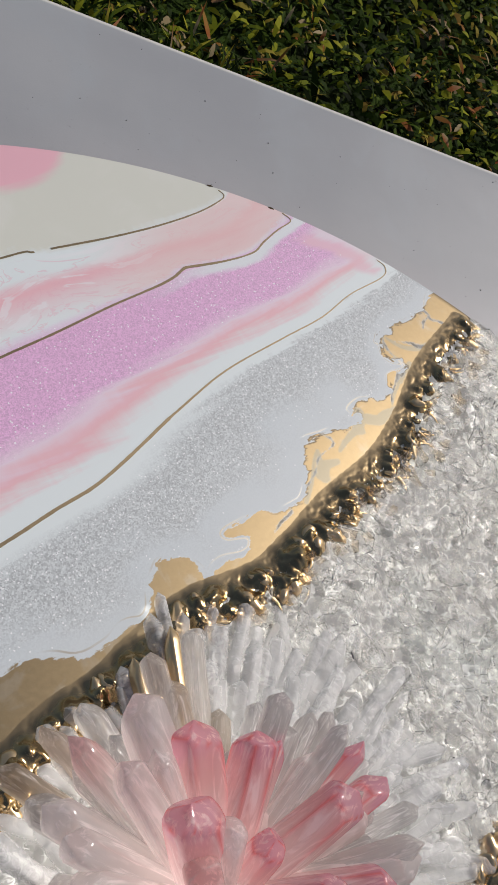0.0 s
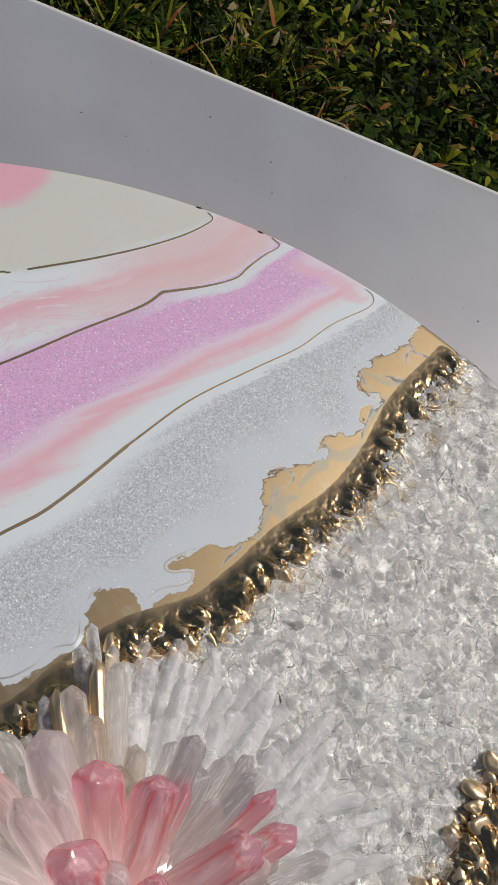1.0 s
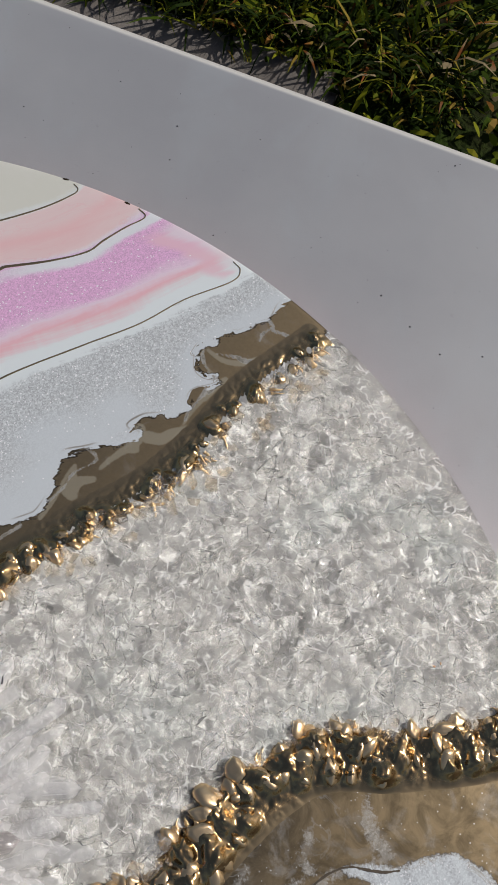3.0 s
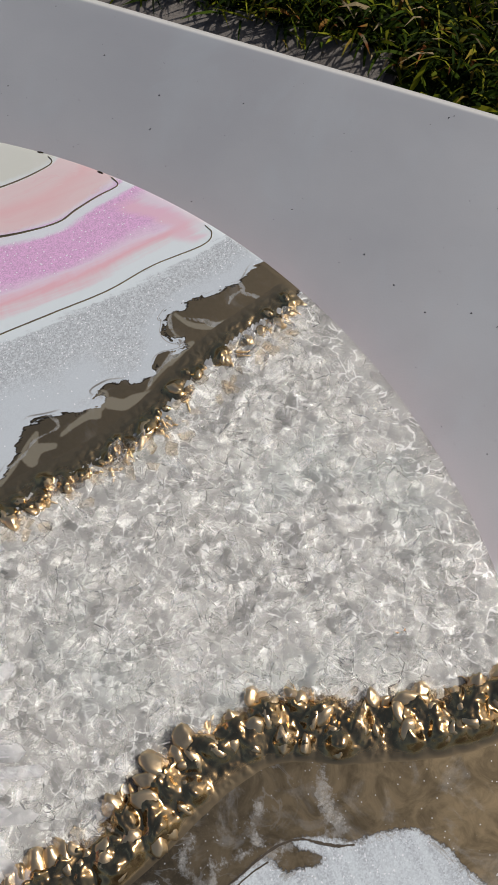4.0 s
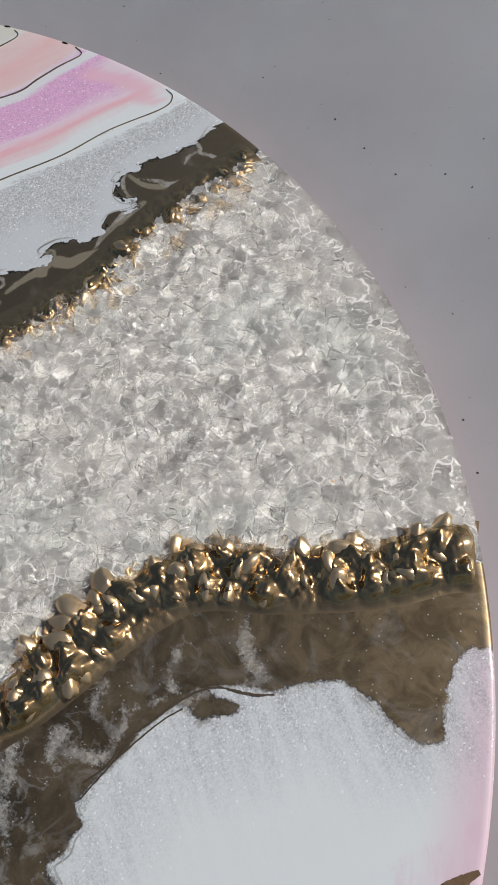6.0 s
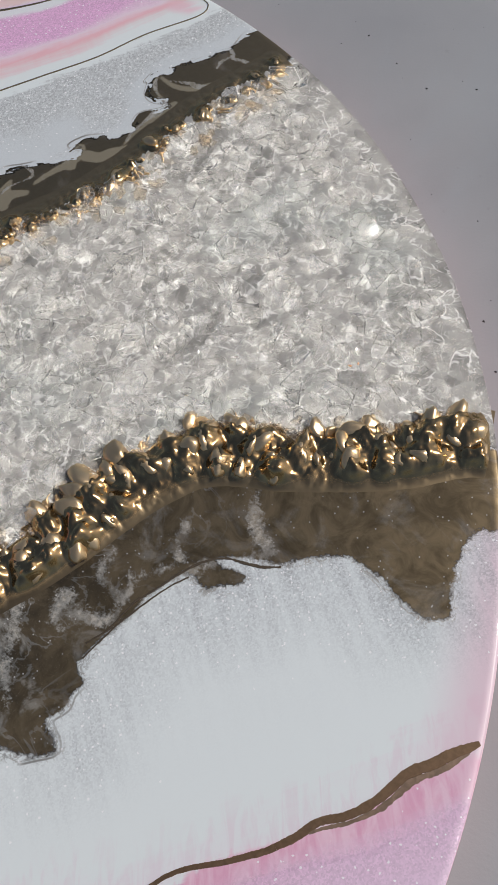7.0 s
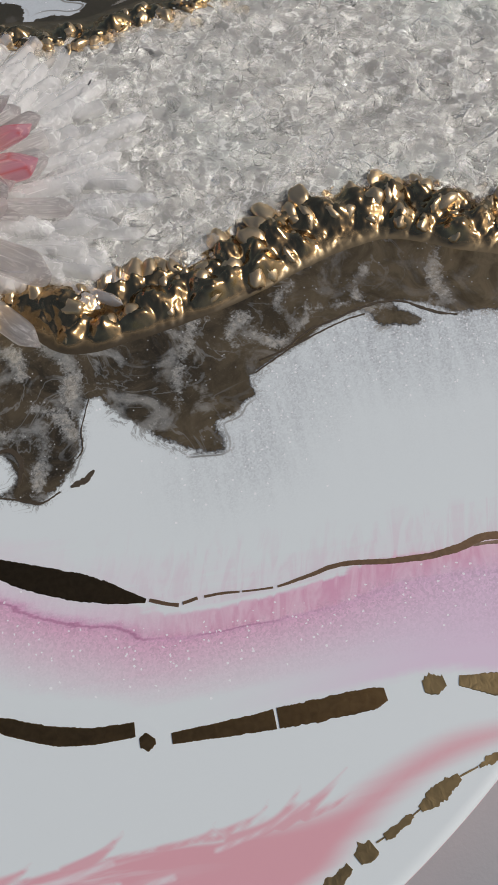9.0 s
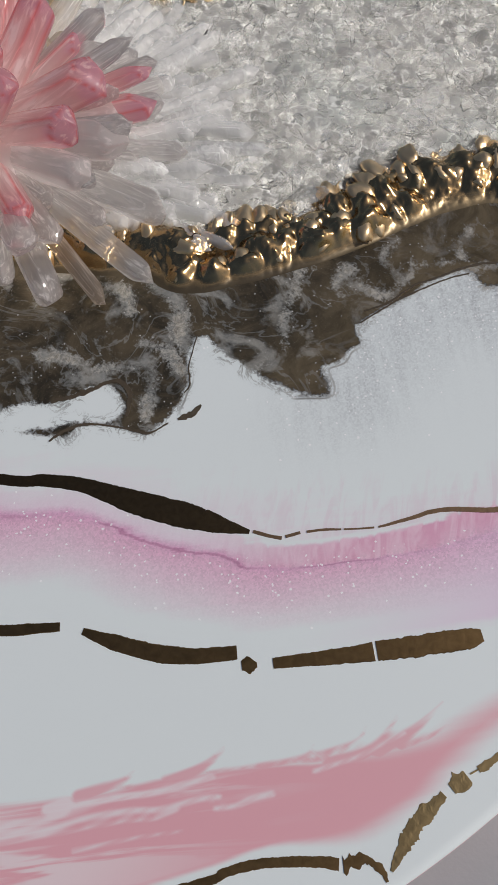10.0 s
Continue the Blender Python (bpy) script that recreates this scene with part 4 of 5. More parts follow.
def coated_mesh(name, rng, material, size):
    """One crystal under gold leaf, about a unit long: a many-sided lump whose edges the leaf has rounded."""
    bm = bmesh.new()
    bmesh.ops.create_icosphere(bm, subdivisions=3, radius=1.0)
    planes = [(Vector((rng.gauss(0, 1), rng.gauss(0, 1), rng.gauss(0, 1))).normalized(), rng.uniform(0.68, 1.0)) for _ in range(13)]
    seed = rng.uniform(0, 90)
    for v in bm.verts:
        n = v.co.normalized()
        r = sum((max(n.dot(p), 0.02) / d) ** 9 for p, d in planes) ** (-1 / 9)
        r = min(r, 1.25) * (1.0 + 0.16 * noise.noise((n.x * 2.4 + seed, n.y * 2.4, n.z * 2.4)))
        v.co = Vector((n.x * size[0], n.y * size[1], n.z * size[2])) * (r * 0.5)
    me = bpy.data.meshes.new(name)
    bm.to_mesh(me)
    bm.free()
    me.materials.append(material)
    me.polygons.foreach_set("use_smooth", [True] * len(me.polygons))
    return me


def point_mesh(name, rng, material):
    """A six-sided quartz point along +z, a unit long and wide: flat sides and a slanting tip that meet in soft edges, marked by 'edge'."""
    around, levels = 30, [0.0, 0.25, 0.5, 0.62, 0.70, 0.76, 0.81, 0.85, 0.885, 0.915, 0.94, 0.96, 0.975, 0.986, 0.994]
    turn = rng.uniform(0, 1)
    sides = [(turn + k * math.pi / 3 + rng.uniform(-0.12, 0.12), rng.uniform(0.38, 0.5)) for k in range(6)]
    tips = [(turn + k * 2 * math.pi / 3 + rng.uniform(-0.4, 0.4), rng.uniform(0.05, 0.17)) for k in range(4)]
    verts, edge = [], []
    for z in levels:
        grow = 0.86 + 0.14 * math.sin(min(1.0, z / 0.5) * math.pi / 2)
        for q in range(around):
            a = q * 2 * math.pi / around
            reach = []
            for b, d in sides:
                c = math.cos(a - b)
                if c > 0.05:
                    reach.append(d * grow * (1 - 0.10 * z) / c)
            for b, slant in tips:
                c = math.cos(a - b) + 0.35
                if c > 0.05:
                    reach.append((1.0 - z) / slant * 0.55 / c)
            reach.sort()
            r = sum(v ** -11 for v in reach) ** (-1 / 11)
            r = min(r, 1.7 * math.sqrt(max(0.0, 1.0 - z)) + 0.004)
            verts.append((r * math.cos(a), r * math.sin(a), z))
            edge.append(math.exp(-((reach[1] - reach[0]) / 0.045) ** 2) if z < 0.98 else 0.3)
    n = len(levels)
    verts.append((0.0, 0.0, 0.997))
    edge.append(0.3)
    faces = [(k * around + q, k * around + (q + 1) % around, (k + 1) * around + (q + 1) % around, (k + 1) * around + q) for k in range(n - 1) for q in range(around)]
    faces += [((n - 1) * around + q, (n - 1) * around + (q + 1) % around, n * around) for q in range(around)]
    faces.append(tuple(range(around))[::-1])
    me = bpy.data.meshes.new(name)
    me.from_pydata(verts, [], faces)
    me.attributes.new("edge", "FLOAT", "POINT").data.foreach_set("value", edge)
    me.materials.append(material)
    me.polygons.foreach_set("use_smooth", [True] * len(me.polygons))
    return me


def place(name, mesh, parent, m, label=""):
    ob = new(name, mesh)
    ob.parent = parent
    ob.matrix_basis = m
    ob.visible_shadow = mesh.materials[0] not in SHINE_THROUGH     # crystals cast no shadow, in place of daylight passing through them
    return tagged(ob, label)


def joined(name, meshes, poses, material, parent, smooth=True):
    """Many stones too small to pick apart, in one mesh."""
    verts, faces, base = [], [], 0
    shapes = [(np.array([v.co for v in me.vertices]), [tuple(p.vertices) for p in me.polygons]) for me in meshes]
    for k, m in enumerate(poses):
        v, f = shapes[k % len(shapes)]
        a = np.array(m)
        verts.append(v @ a[:3, :3].T + a[:3, 3])
        faces += [tuple(base + i for i in face) for face in f]
        base += len(v)
    ob = mesh_ob(name, np.concatenate(verts).tolist(), faces, material, parent, smooth)
    if "edge" in meshes[0].attributes:
        marks = [np.array([d.value for d in me.attributes["edge"].data], np.float32) for me in meshes]
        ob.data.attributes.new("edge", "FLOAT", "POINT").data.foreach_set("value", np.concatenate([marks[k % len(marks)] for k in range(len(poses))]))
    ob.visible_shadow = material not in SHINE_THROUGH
    return tagged(ob, kind="stuff")


def turned(rng, x, y, z, sx, sy=None, sz=None, lean=180):
    e = Euler((radians(rng.uniform(-lean, lean)), radians(rng.uniform(-lean, lean)), rng.uniform(0, 6.283)))
    return Matrix.LocRotScale((x, y, z), e, (sx, sy or sx, sz or sx))


# ---------------------------------------------------------------- setting
def ground():
    size = [-300, -60, -12, -4, -2] + [-1.5 + 0.25 * k for k in range(1, 15)] + [2.5, 4, 12, 60, 300]
    verts = [(x, y, 0.004 * noise.noise((x * 6, y * 6, 0)) if abs(x) < 3 and abs(y) < 3 else 0.0) for y in size for x in size]
    k = len(size)
    faces = [(j * k + i, j * k + i + 1, (j + 1) * k + i + 1, (j + 1) * k + i) for j in range(k - 1) for i in range(k - 1)]
    ob = mesh_ob("ground", verts, faces, SOIL, None, True)
    return tagged(ob, "dark soil under a thick lawn, reaching the horizon", "ground", kind="structure")


def pavement():
    bm = bmesh.new()
    bmesh.ops.create_cube(bm, size=1)
    bmesh.ops.scale(bm, verts=bm.verts, vec=(4.0, 3.2, 0.06))
    bmesh.ops.bevel(bm, geom=bm.edges[:], offset=0.008, segments=2, affect="EDGES")
    ob = part("pavement", bm, CONCRETE, None)
    ob.location = (-1.99, 0.728 - 1.6, -0.008)
    return tagged(ob, "pale worn concrete paving slab at the lawn's edge", "pavement", kind="structure")


def lawn():
    """A coarse lawn: short broad leaves, with longer straps by the paving; thick where it is seen and thinner farther out."""
    rng = np.random.default_rng(4)
    near, straps, far = 34000, 3000, 42000
    x = np.r_[rng.uniform(-0.75, 1.05, near), rng.uniform(-0.6, 0.13, straps), rng.uniform(-4.5, 4.5, far)]
    y = np.r_[rng.uniform(0.62, 1.75, near), 0.70 + np.minimum(rng.gamma(1.6, 0.07, straps), rng.uniform(0.05, 0.2, straps)), rng.uniform(-4.0, 4.5, far)]
    kind = np.r_[np.zeros(near), np.ones(straps), np.full(far, 2)]
    paved = (x > -4.0) & (x < 0.02) & (y > -2.49) & (y < 0.72)
    keep = (y > 0.722 + 0.010 * np.sin(x * 31)) | (x > 0.006 + 0.014 * np.sin(y * 40)) | ((kind == 1) & (y > 0.706) & (x > -0.22 + 0.1 * rng.random(len(x))))
    keep &= ~((kind == 0) & (rng.random(len(x)) < np.clip((0.95 - y) * 2.2, 0, 0.55) * (x < 0.35)))
    keep &= ~((kind == 2) & paved)
    x, y, kind = x[keep], y[keep], kind[keep]
    n = len(x)
    az = rng.uniform(0, 2 * np.pi, n)
    az = np.where((kind == 1) & (y < 0.76), rng.uniform(-2.6, -0.5, n), az)
    length = np.choose(kind.astype(int), [rng.uniform(0.010, 0.027, n), rng.uniform(0.03, 0.065, n), np.where((y > 2.2) | (y < 0.3) | (abs(x) > 1.3), rng.uniform(0.05, 0.12, n), rng.uniform(0.02, 0.045, n))])
    width = np.choose(kind.astype(int), [rng.uniform(0.0035, 0.0075, n), rng.uniform(0.002, 0.0038, n), np.where((y > 2.2) | (y < 0.3) | (abs(x) > 1.3), rng.uniform(0.006, 0.014, n), rng.uniform(0.004, 0.008, n))])
    rise = np.choose(kind.astype(int), [rng.uniform(-0.1, 0.7, n), rng.uniform(0.5, 1.3, n), rng.uniform(0.3, 1.2, n)])
    bend = rng.uniform(0.1, 1.3, n)
    clump = np.array([noise.noise((a * 9, b * 9, 2.0)) for a, b in zip(x, y)])
    z0 = rng.uniform(0.0, 0.032, n) + 0.02 * clump
    roll = rng.uniform(-0.5, 0.5, n)
    dirx, diry = np.cos(az), np.sin(az)
    verts = np.zeros((n, 7, 3))
    px, pz, ang = np.zeros(n), z0.copy(), rise.copy()
    for k, w in enumerate((0.45, 1.0, 0.75)):
        for s, sgn in ((0, 1), (1, -1)):
            verts[:, 2 * k + s] = np.c_[x + dirx * px - diry * sgn * w * width / 2, y + diry * px + dirx * sgn * w * width / 2, pz + roll * width * w * sgn]
        px, pz = px + np.cos(ang) * length / 3, np.maximum(pz + np.sin(ang) * length / 3, 0.002)
        ang = ang - bend / 2
    verts[:, 6] = np.c_[x + dirx * px, y + diry * px, pz]
    faces = []
    for i in range(n):
        b = 7 * i
        faces += [(b, b + 1, b + 3, b + 2), (b + 2, b + 3, b + 5, b + 4), (b + 4, b + 5, b + 6)]
    ob = mesh_ob("lawn_grass", verts.reshape(-1, 3).tolist(), faces, GRASS)
    return tagged(ob, "coarse green lawn with yellow and dry reddish blades", "grass", kind="stuff")


def table():
    """A grey-white plastic table with a softly rounded edge, on four legs."""
    root = new("table")
    hx, hy, corner = 0.75, 0.38, 0.06
    loops = []
    for inset, z in ((0.010, 0.0), (0.0055, -0.0002), (0.0030, -0.0009), (0.0012, -0.0024), (0.0003, -0.0045), (0.0, -0.007), (0.0, -0.026), (0.003, -0.031), (0.010, -0.032)):
        ring = []
        for cx, cy, a0 in ((1, 1, 0), (-1, 1, 90), (-1, -1, 180), (1, -1, 270)):
            for k in range(9):
                a = radians(a0 + 90 * k / 8)
                ring.append((cx * (hx - corner) + (corner - inset) * math.cos(a), cy * (hy - corner) + (corner - inset) * math.sin(a), z))
        loops.append(ring)
    n = len(loops[0])
    faces = [tuple(range(n))] + [(k * n + i, (k + 1) * n + i, (k + 1) * n + (i + 1) % n, k * n + (i + 1) % n) for k in range(len(loops) - 1) for i in range(n)]
    faces.append(tuple(range((len(loops) - 1) * n, len(loops) * n))[::-1])
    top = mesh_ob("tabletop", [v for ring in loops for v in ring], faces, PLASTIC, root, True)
    top.location = (-0.25, 0.2806 - hy, TABLE_Z)
    for x in (-0.92, 0.42):
        for y in (-0.41, 0.2):
            bm = bmesh.new()
            bmesh.ops.create_cone(bm, cap_ends=True, segments=20, radius1=0.018, radius2=0.026, depth=TABLE_Z - 0.032 - 0.0)
            leg = part("leg", bm, PLASTIC, root, "", True)
            leg.location = (x, y, (TABLE_Z - 0.032) / 2)
    return tagged(root, "grey-white plastic garden table with a rounded edge and dirt specks", "table")


# ---------------------------------------------------------------- the geode art
def geode_art():
    root = new("resin_geode_art")
    root.location = (0, 0, TOP_Z)
    tagged(root, "round pink, white and gold resin geode art studded with quartz", "resin art")
    panel().parent = root
    # gold lines
    ribbon(VEIN_A[:3] + [(-62, 145), (-54, 151)], [0.75, 0.68, 0.60, 0.60], root, material=GOLD_THIN)
    ribbon([(-50, 154), (-34, 166), (-21, 177), (-11, 187), (-5, 195), (-4, 198), (-6, 199.4)], [0.66, 0.58, 0.46, 0.36, 0.30], root, material=GOLD_THIN)
    ribbon([(-10, 199.8), (-9, 200), (-8, 200.1)], [0.2, 0.7, 0.3], root, rough=0.6)
    ribbon([(11, 199.7), (12, 199.6), (13, 199.5)], [0.3, 0.7, 0.2], root, rough=0.6)
    ribbon(VEIN_B[:4] + [(-43, 126), (-30, 141), (-17, 155), (-12, 163)], [0.68, 0.75, 0.68, 0.60, 0.98], root, material=GOLD_THIN)
    ribbon([(-12, 163), (0, 171), (8, 178), (11, 184), (15, 191), (19, 197), (16, 199.2)], [0.95, 0.50, 0.60, 0.38, 0.42], root, material=GOLD_THIN)
    ribbon(VEIN_C[:6] + [(-17, 96), (-9, 110)], [0.75, 0.90, 0.90, 0.90], root, material=GOLD_THIN)
    ribbon([(-9, 110), (4, 130), (20, 148), (32, 161), (41, 174), (52, 186), (53, 191), (50, 193)], [0.66, 0.44, 0.40, 0.33, 0.34, 0.28], root, material=GOLD_THIN)
    ribbon(VEIN_D[:4] + [(81, -62), (88, -57), (95, -53), (104, -50), (112, -47), (118, -44.5), (123, -42.6), (128, -40.5)],
           [2.0, 2.0, 2.2, 2.2, 2.6, 3.2, 5.2, 5.6, 3.8, 0.9], root, rough=0.05)
    for points, widths in (([(128.5, -40), (131.6, -38.8), (133.8, -37.7)], [0.7, 0.7, 0.8]), ([(134.2, -37), (136, -34.6)], [0.7, 0.6]), ([(136.9, -33.7), (139.5, -31.2), (142, -29.2)], [0.5, 0.55, 0.35]),
                           ([(142.4, -28.9), (144.8, -26.9), (146.9, -25)], [0.35, 0.35, 0.4]), ([(147.5, -24.4), (149, -22.5), (152, -18.4), (153.8, -15.7), (157, -12.6), (161.5, -9.4), (164, -7.4), (168.5, -3.5), (170, -2)], [0.4, 0.6, 0.85, 1.0, 1.05, 1.15, 1.3, 1.4])):
        ribbon(points, widths, root, material=BROWN_VEIN)
    ribbon([(170, -2), (172.8, 1.6), (175.3, 5.6), (179.8, 9.2), (183.7, 14.2), (186.7, 20.7), (190.6, 24.9), (192.9, 27.8), (195.4, 30.4), (197.2, 32.3)], [1.4, 1.6, 1.6, 1.7, 1.8, 2.0, 2.2, 2.2, 1.8, 1.0], root, material=BROWN_VEIN)
    ribbon([(174.5, 3), (176.6, 5), (181, 8.6), (185.1, 13.5), (188.2, 19.9), (192, 24.1), (194.2, 27), (196, 29.8)], [0.5, 0.7, 0.8, 1.1, 1.4, 1.3, 1.1, 0.5], root, material=PALE_VEIN, rough=0.3, lift=0.00009)
    # fine double outlines of the lower ink
    for points, widths in (([(117, 15), (120, 20), (122, 27), (125, 32), (128, 37), (131, 41), (135, 44), (140, 45), (144, 46), (147, 47.5)], [0.5, 0.9, 0.6, 0.9, 0.7, 1.1, 0.7]),
                           ([(118, 12), (121, 21), (124, 27.5), (127, 33), (130, 37)], [0.4, 0.7, 0.5, 0.6]), ([(77, -43), (80, -39), (82, -35.5), (84, -31.5), (87, -30.5), (90, -32.5), (92, -36)], [1.2, 1.8, 1.2, 2.2, 1.0]),
                           ([(83, -50), (84, -46), (87, -42), (93, -38.5), (98, -36.3), (100, -32)], [0.8, 1.4, 0.6, 0.9, 0.5]), ([(91.5, -12), (93, -15), (95, -19), (97.8, -22), (98.2, -24.5)], [0.5, 0.3, 0.6, 0.3]),
                           ([(101, -30), (102.6, -27.5), (102.8, -24.5)], [0.8, 3.4, 0.5])):
        ribbon(points, [0.62 * w for w in widths], root, material=INK_THREAD, rough=0.5)
    ribbon([(60, -120), (85, -98), (103, -84), (107, -80.5), (111, -77)], [2.2, 2.2, 2.2, 1.8], root, material=GOLD_FOIL, rough=0.06)
    ribbon([(115, -75), (121, -73), (129, -69.5), (135, -65.5), (140.5, -60.5)], [1.4, 3.0, 3.4, 3.0, 2.6], root, material=GOLD_FOIL, rough=0.06)
    ribbon([(142.8, -62), (144.8, -60)], [1.8, 2.4, 1.0], root, material=GOLD_FOIL, rough=0.5)
    ribbon([(147, -58), (156, -49.5), (160.5, -45)], [2.0, 3.0, 3.6], root, material=GOLD_FOIL, rough=0.06)
    ribbon([(160.9, -44.6), (164, -41.6), (169.5, -36), (173.4, -32), (174.8, -30.4)], [3.6, 3.9, 4.1, 3.6, 2.4], root, material=GOLD_FOIL, rough=0.10)
    ribbon([(179.6, -25.4), (181, -24), (182.2, -22.4)], [2.2, 4.4, 2.0], root, material=GOLD_LEAF, rough=0.3)
    ribbon([(184.5, -21), (191, -17.6), (198.6, -14)], [1.8, 4.4, 3.2], root, material=GOLD_LEAF, rough=0.12)
    ribbon([(110, -150), (140, -118), (159, -95), (161.5, -90.8), (165.5, -86), (172, -80.6), (176, -78)], [1.3, 1.5, 1.6, 1.7, 2.0], root, material=GOLD_FOIL, rough=0.12)
    ribbon([(176.4, -77.4), (179.6, -74.6), (182.4, -74.4), (184, -75.2)], [2.8, 1.6, 1.1, 0.5], root, material=GOLD_FOIL, rough=0.5)
    for points, widths in (([(183.6, -73.5), (183, -69), (183.2, -63), (184, -58)], [0.7, 2.2, 2.8, 1.4]), ([(184.6, -56.4), (185.6, -53)], [2.2, 3.8, 2.4]), ([(185.8, -52.4), (186.6, -50.8)], [0.25, 0.25]),
                           ([(186.6, -50.9), (187.5, -49), (188.3, -46.6), (188.8, -45.3)], [1.2, 1.9, 1.0, 1.5, 0.8]), ([(188.8, -45.3), (189.4, -43.6)], [0.25, 0.25]),
                           ([(189.4, -43.7), (190.2, -41.4), (191, -38.8), (192.4, -35.4)], [1.3, 2.8, 3.0, 1.4]), ([(192.4, -35.4), (194.2, -32.2)], [0.3, 0.3])):
        ribbon(points, widths, root, material=GOLD_LEAF, rough=0.28)
    ribbon([(194.4, -32), (196.6, -28)], [0.9, 1.5, 0.9], root, material=GOLD_LEAF, rough=0.5)
    return root


def ridge_frame(ridge):
    """Samples along a ridge with their length so far and their left-hand normals, within the rim, in millimetres."""
    line = spline(ridge, 24)
    line = line[np.hypot(*line.T) < 199.3]
    run = np.r_[0, np.cumsum(np.hypot(*np.diff(line, axis=0).T))]
    t = np.gradient(line, axis=0)
    t /= np.hypot(*t.T)[:, None]
    return line, run, np.c_[-t[:, 1], t[:, 0]]


def gold_bed(root, ridge, low, high, lift, seed, stones, material):
    """The gold leaf draped under and between the stones; it swells round each of them and thins out at both edges."""
    line, run, n = ridge_frame(ridge)
    along = np.arange(0, run[-1], 0.4)
    px, py, nx, ny = (np.interp(along, run, v) for v in (line[:, 0], line[:, 1], n[:, 0], n[:, 1]))
    across = np.linspace(low, high, int((high - low) / 0.36))
    u, v = px[:, None] + nx[:, None] * across, py[:, None] + ny[:, None] * across
    swell = np.zeros_like(u)
    for x, y, size, az, _ in stones:
        dx, dy = u - x, v - y
        a, b = dx * math.cos(az) + dy * math.sin(az), dy * math.cos(az) - dx * math.sin(az)
        swell += np.exp(-5.0 * ((a / (0.64 * size)) ** 2 + (b / (0.45 * size)) ** 2)) * (0.43 * size) ** 4
    swell = swell ** 0.25
    verts, rises = [], []
    inner = -1 if ridge is RIDGE_UP else 1
    for us, vs, ws in zip(u, v, swell):
        for x, y, w, d in zip(us, vs, ws, across):
            inked_side, quartz_side = ((high - d), (d - low)) if inner < 0 else ((d - low), (high - d))
            ramp = min(1.0, max(0.0, inked_side / (6.0 if inner < 0 else 4.5)))
            ramp = ramp * ramp * (3 - 2 * ramp)
            torn = quartz_side / 3.5 + 0.5 * noise.noise((x * 0.35, y * 0.35, seed)) + 0.3 * noise.noise((x * 0.9, y * 0.9, seed)) - 0.1
            torn = min(1.0, max(0.0, torn)) * min(1.0, max(0.0, (200.2 - math.hypot(x, y)) / 3.0))
            fold = abs(noise.noise((x * 0.33, y * 0.33, seed + 4))) + 0.5 * abs(noise.noise((x * 0.8, y * 0.8, seed)))
            z = ramp * torn * (lift * (0.5 + 0.9 * fold) + w) - 0.03 * (1 - ramp) - 0.5 * (1 - torn) ** 3
            verts.append((x * MM, y * MM, z * MM))
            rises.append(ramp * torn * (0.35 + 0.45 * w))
    k = len(across)
    faces = [(j * k + i, j * k + i + 1, (j + 1) * k + i + 1, (j + 1) * k + i) for j in range(len(along) - 1) for i in range(k - 1)]
    bed = mesh_ob("gold_bed", verts, faces, material, root, True)
    bed.data.attributes.new("rise", "FLOAT", "POINT").data.foreach_set("value", rises)
    return bed


def gold_threads(bed, ridge, inner, edge, rng):
    """Thin runs of leaf that reach from the gold into the quartz."""
    line, run, n = ridge_frame(ridge)
    verts, faces = [], []
    for _ in range(45):
        at, d0 = rng.uniform(0.1, 1.0) * run[-1], edge + rng.uniform(-2.5, 0.5)
        x, y, ax, ay = (float(np.interp(at, run, v)) for v in (line[:, 0], line[:, 1], n[:, 0], n[:, 1]))
        ax, ay = ax * inner, ay * inner
        x, y = x + ax * d0, y + ay * d0
        if math.hypot(x, y) > 194:
            continue
        az, bend, long = math.atan2(ay, ax) + rng.gauss(0, 0.6), rng.gauss(0, 0.10), rng.choice((2.0, 2.5, 3.0, 4.0, 5.0))
        wide, z0, peak = rng.uniform(0.35, 0.7), rng.uniform(0.9, 1.6), rng.uniform(0.1, 0.5)
        rows = 8
        for k in range(rows):
            f = k / (rows - 1)
            w = wide * (1 - f) ** 0.7 * (1 + 0.5 * noise.noise((x + k, y, 3.0))) + 0.05
            cx, cy, cz = x, y, z0 + peak * math.sin(f * 2.2)
            for q in range(6):
                b = q * math.pi / 3
                verts.append(((cx - math.sin(az) * w * math.cos(b)) * MM, (cy + math.cos(az) * w * math.cos(b)) * MM, (cz + w * math.sin(b)) * MM))
            x, y, az = x + math.cos(az) * long / rows, y + math.sin(az) * long / rows, az + bend
        base = len(verts) - 6 * rows
        faces += [(base + 6 * k + q, base + 6 * k + (q + 1) % 6, base + 6 * k + 6 + (q + 1) % 6, base + 6 * k + 6 + q) for k in range(rows - 1) for q in range(6)]
    tagged(mesh_ob("gold_threads", verts, faces, GOLD_STONE, bed, True), kind="stuff")


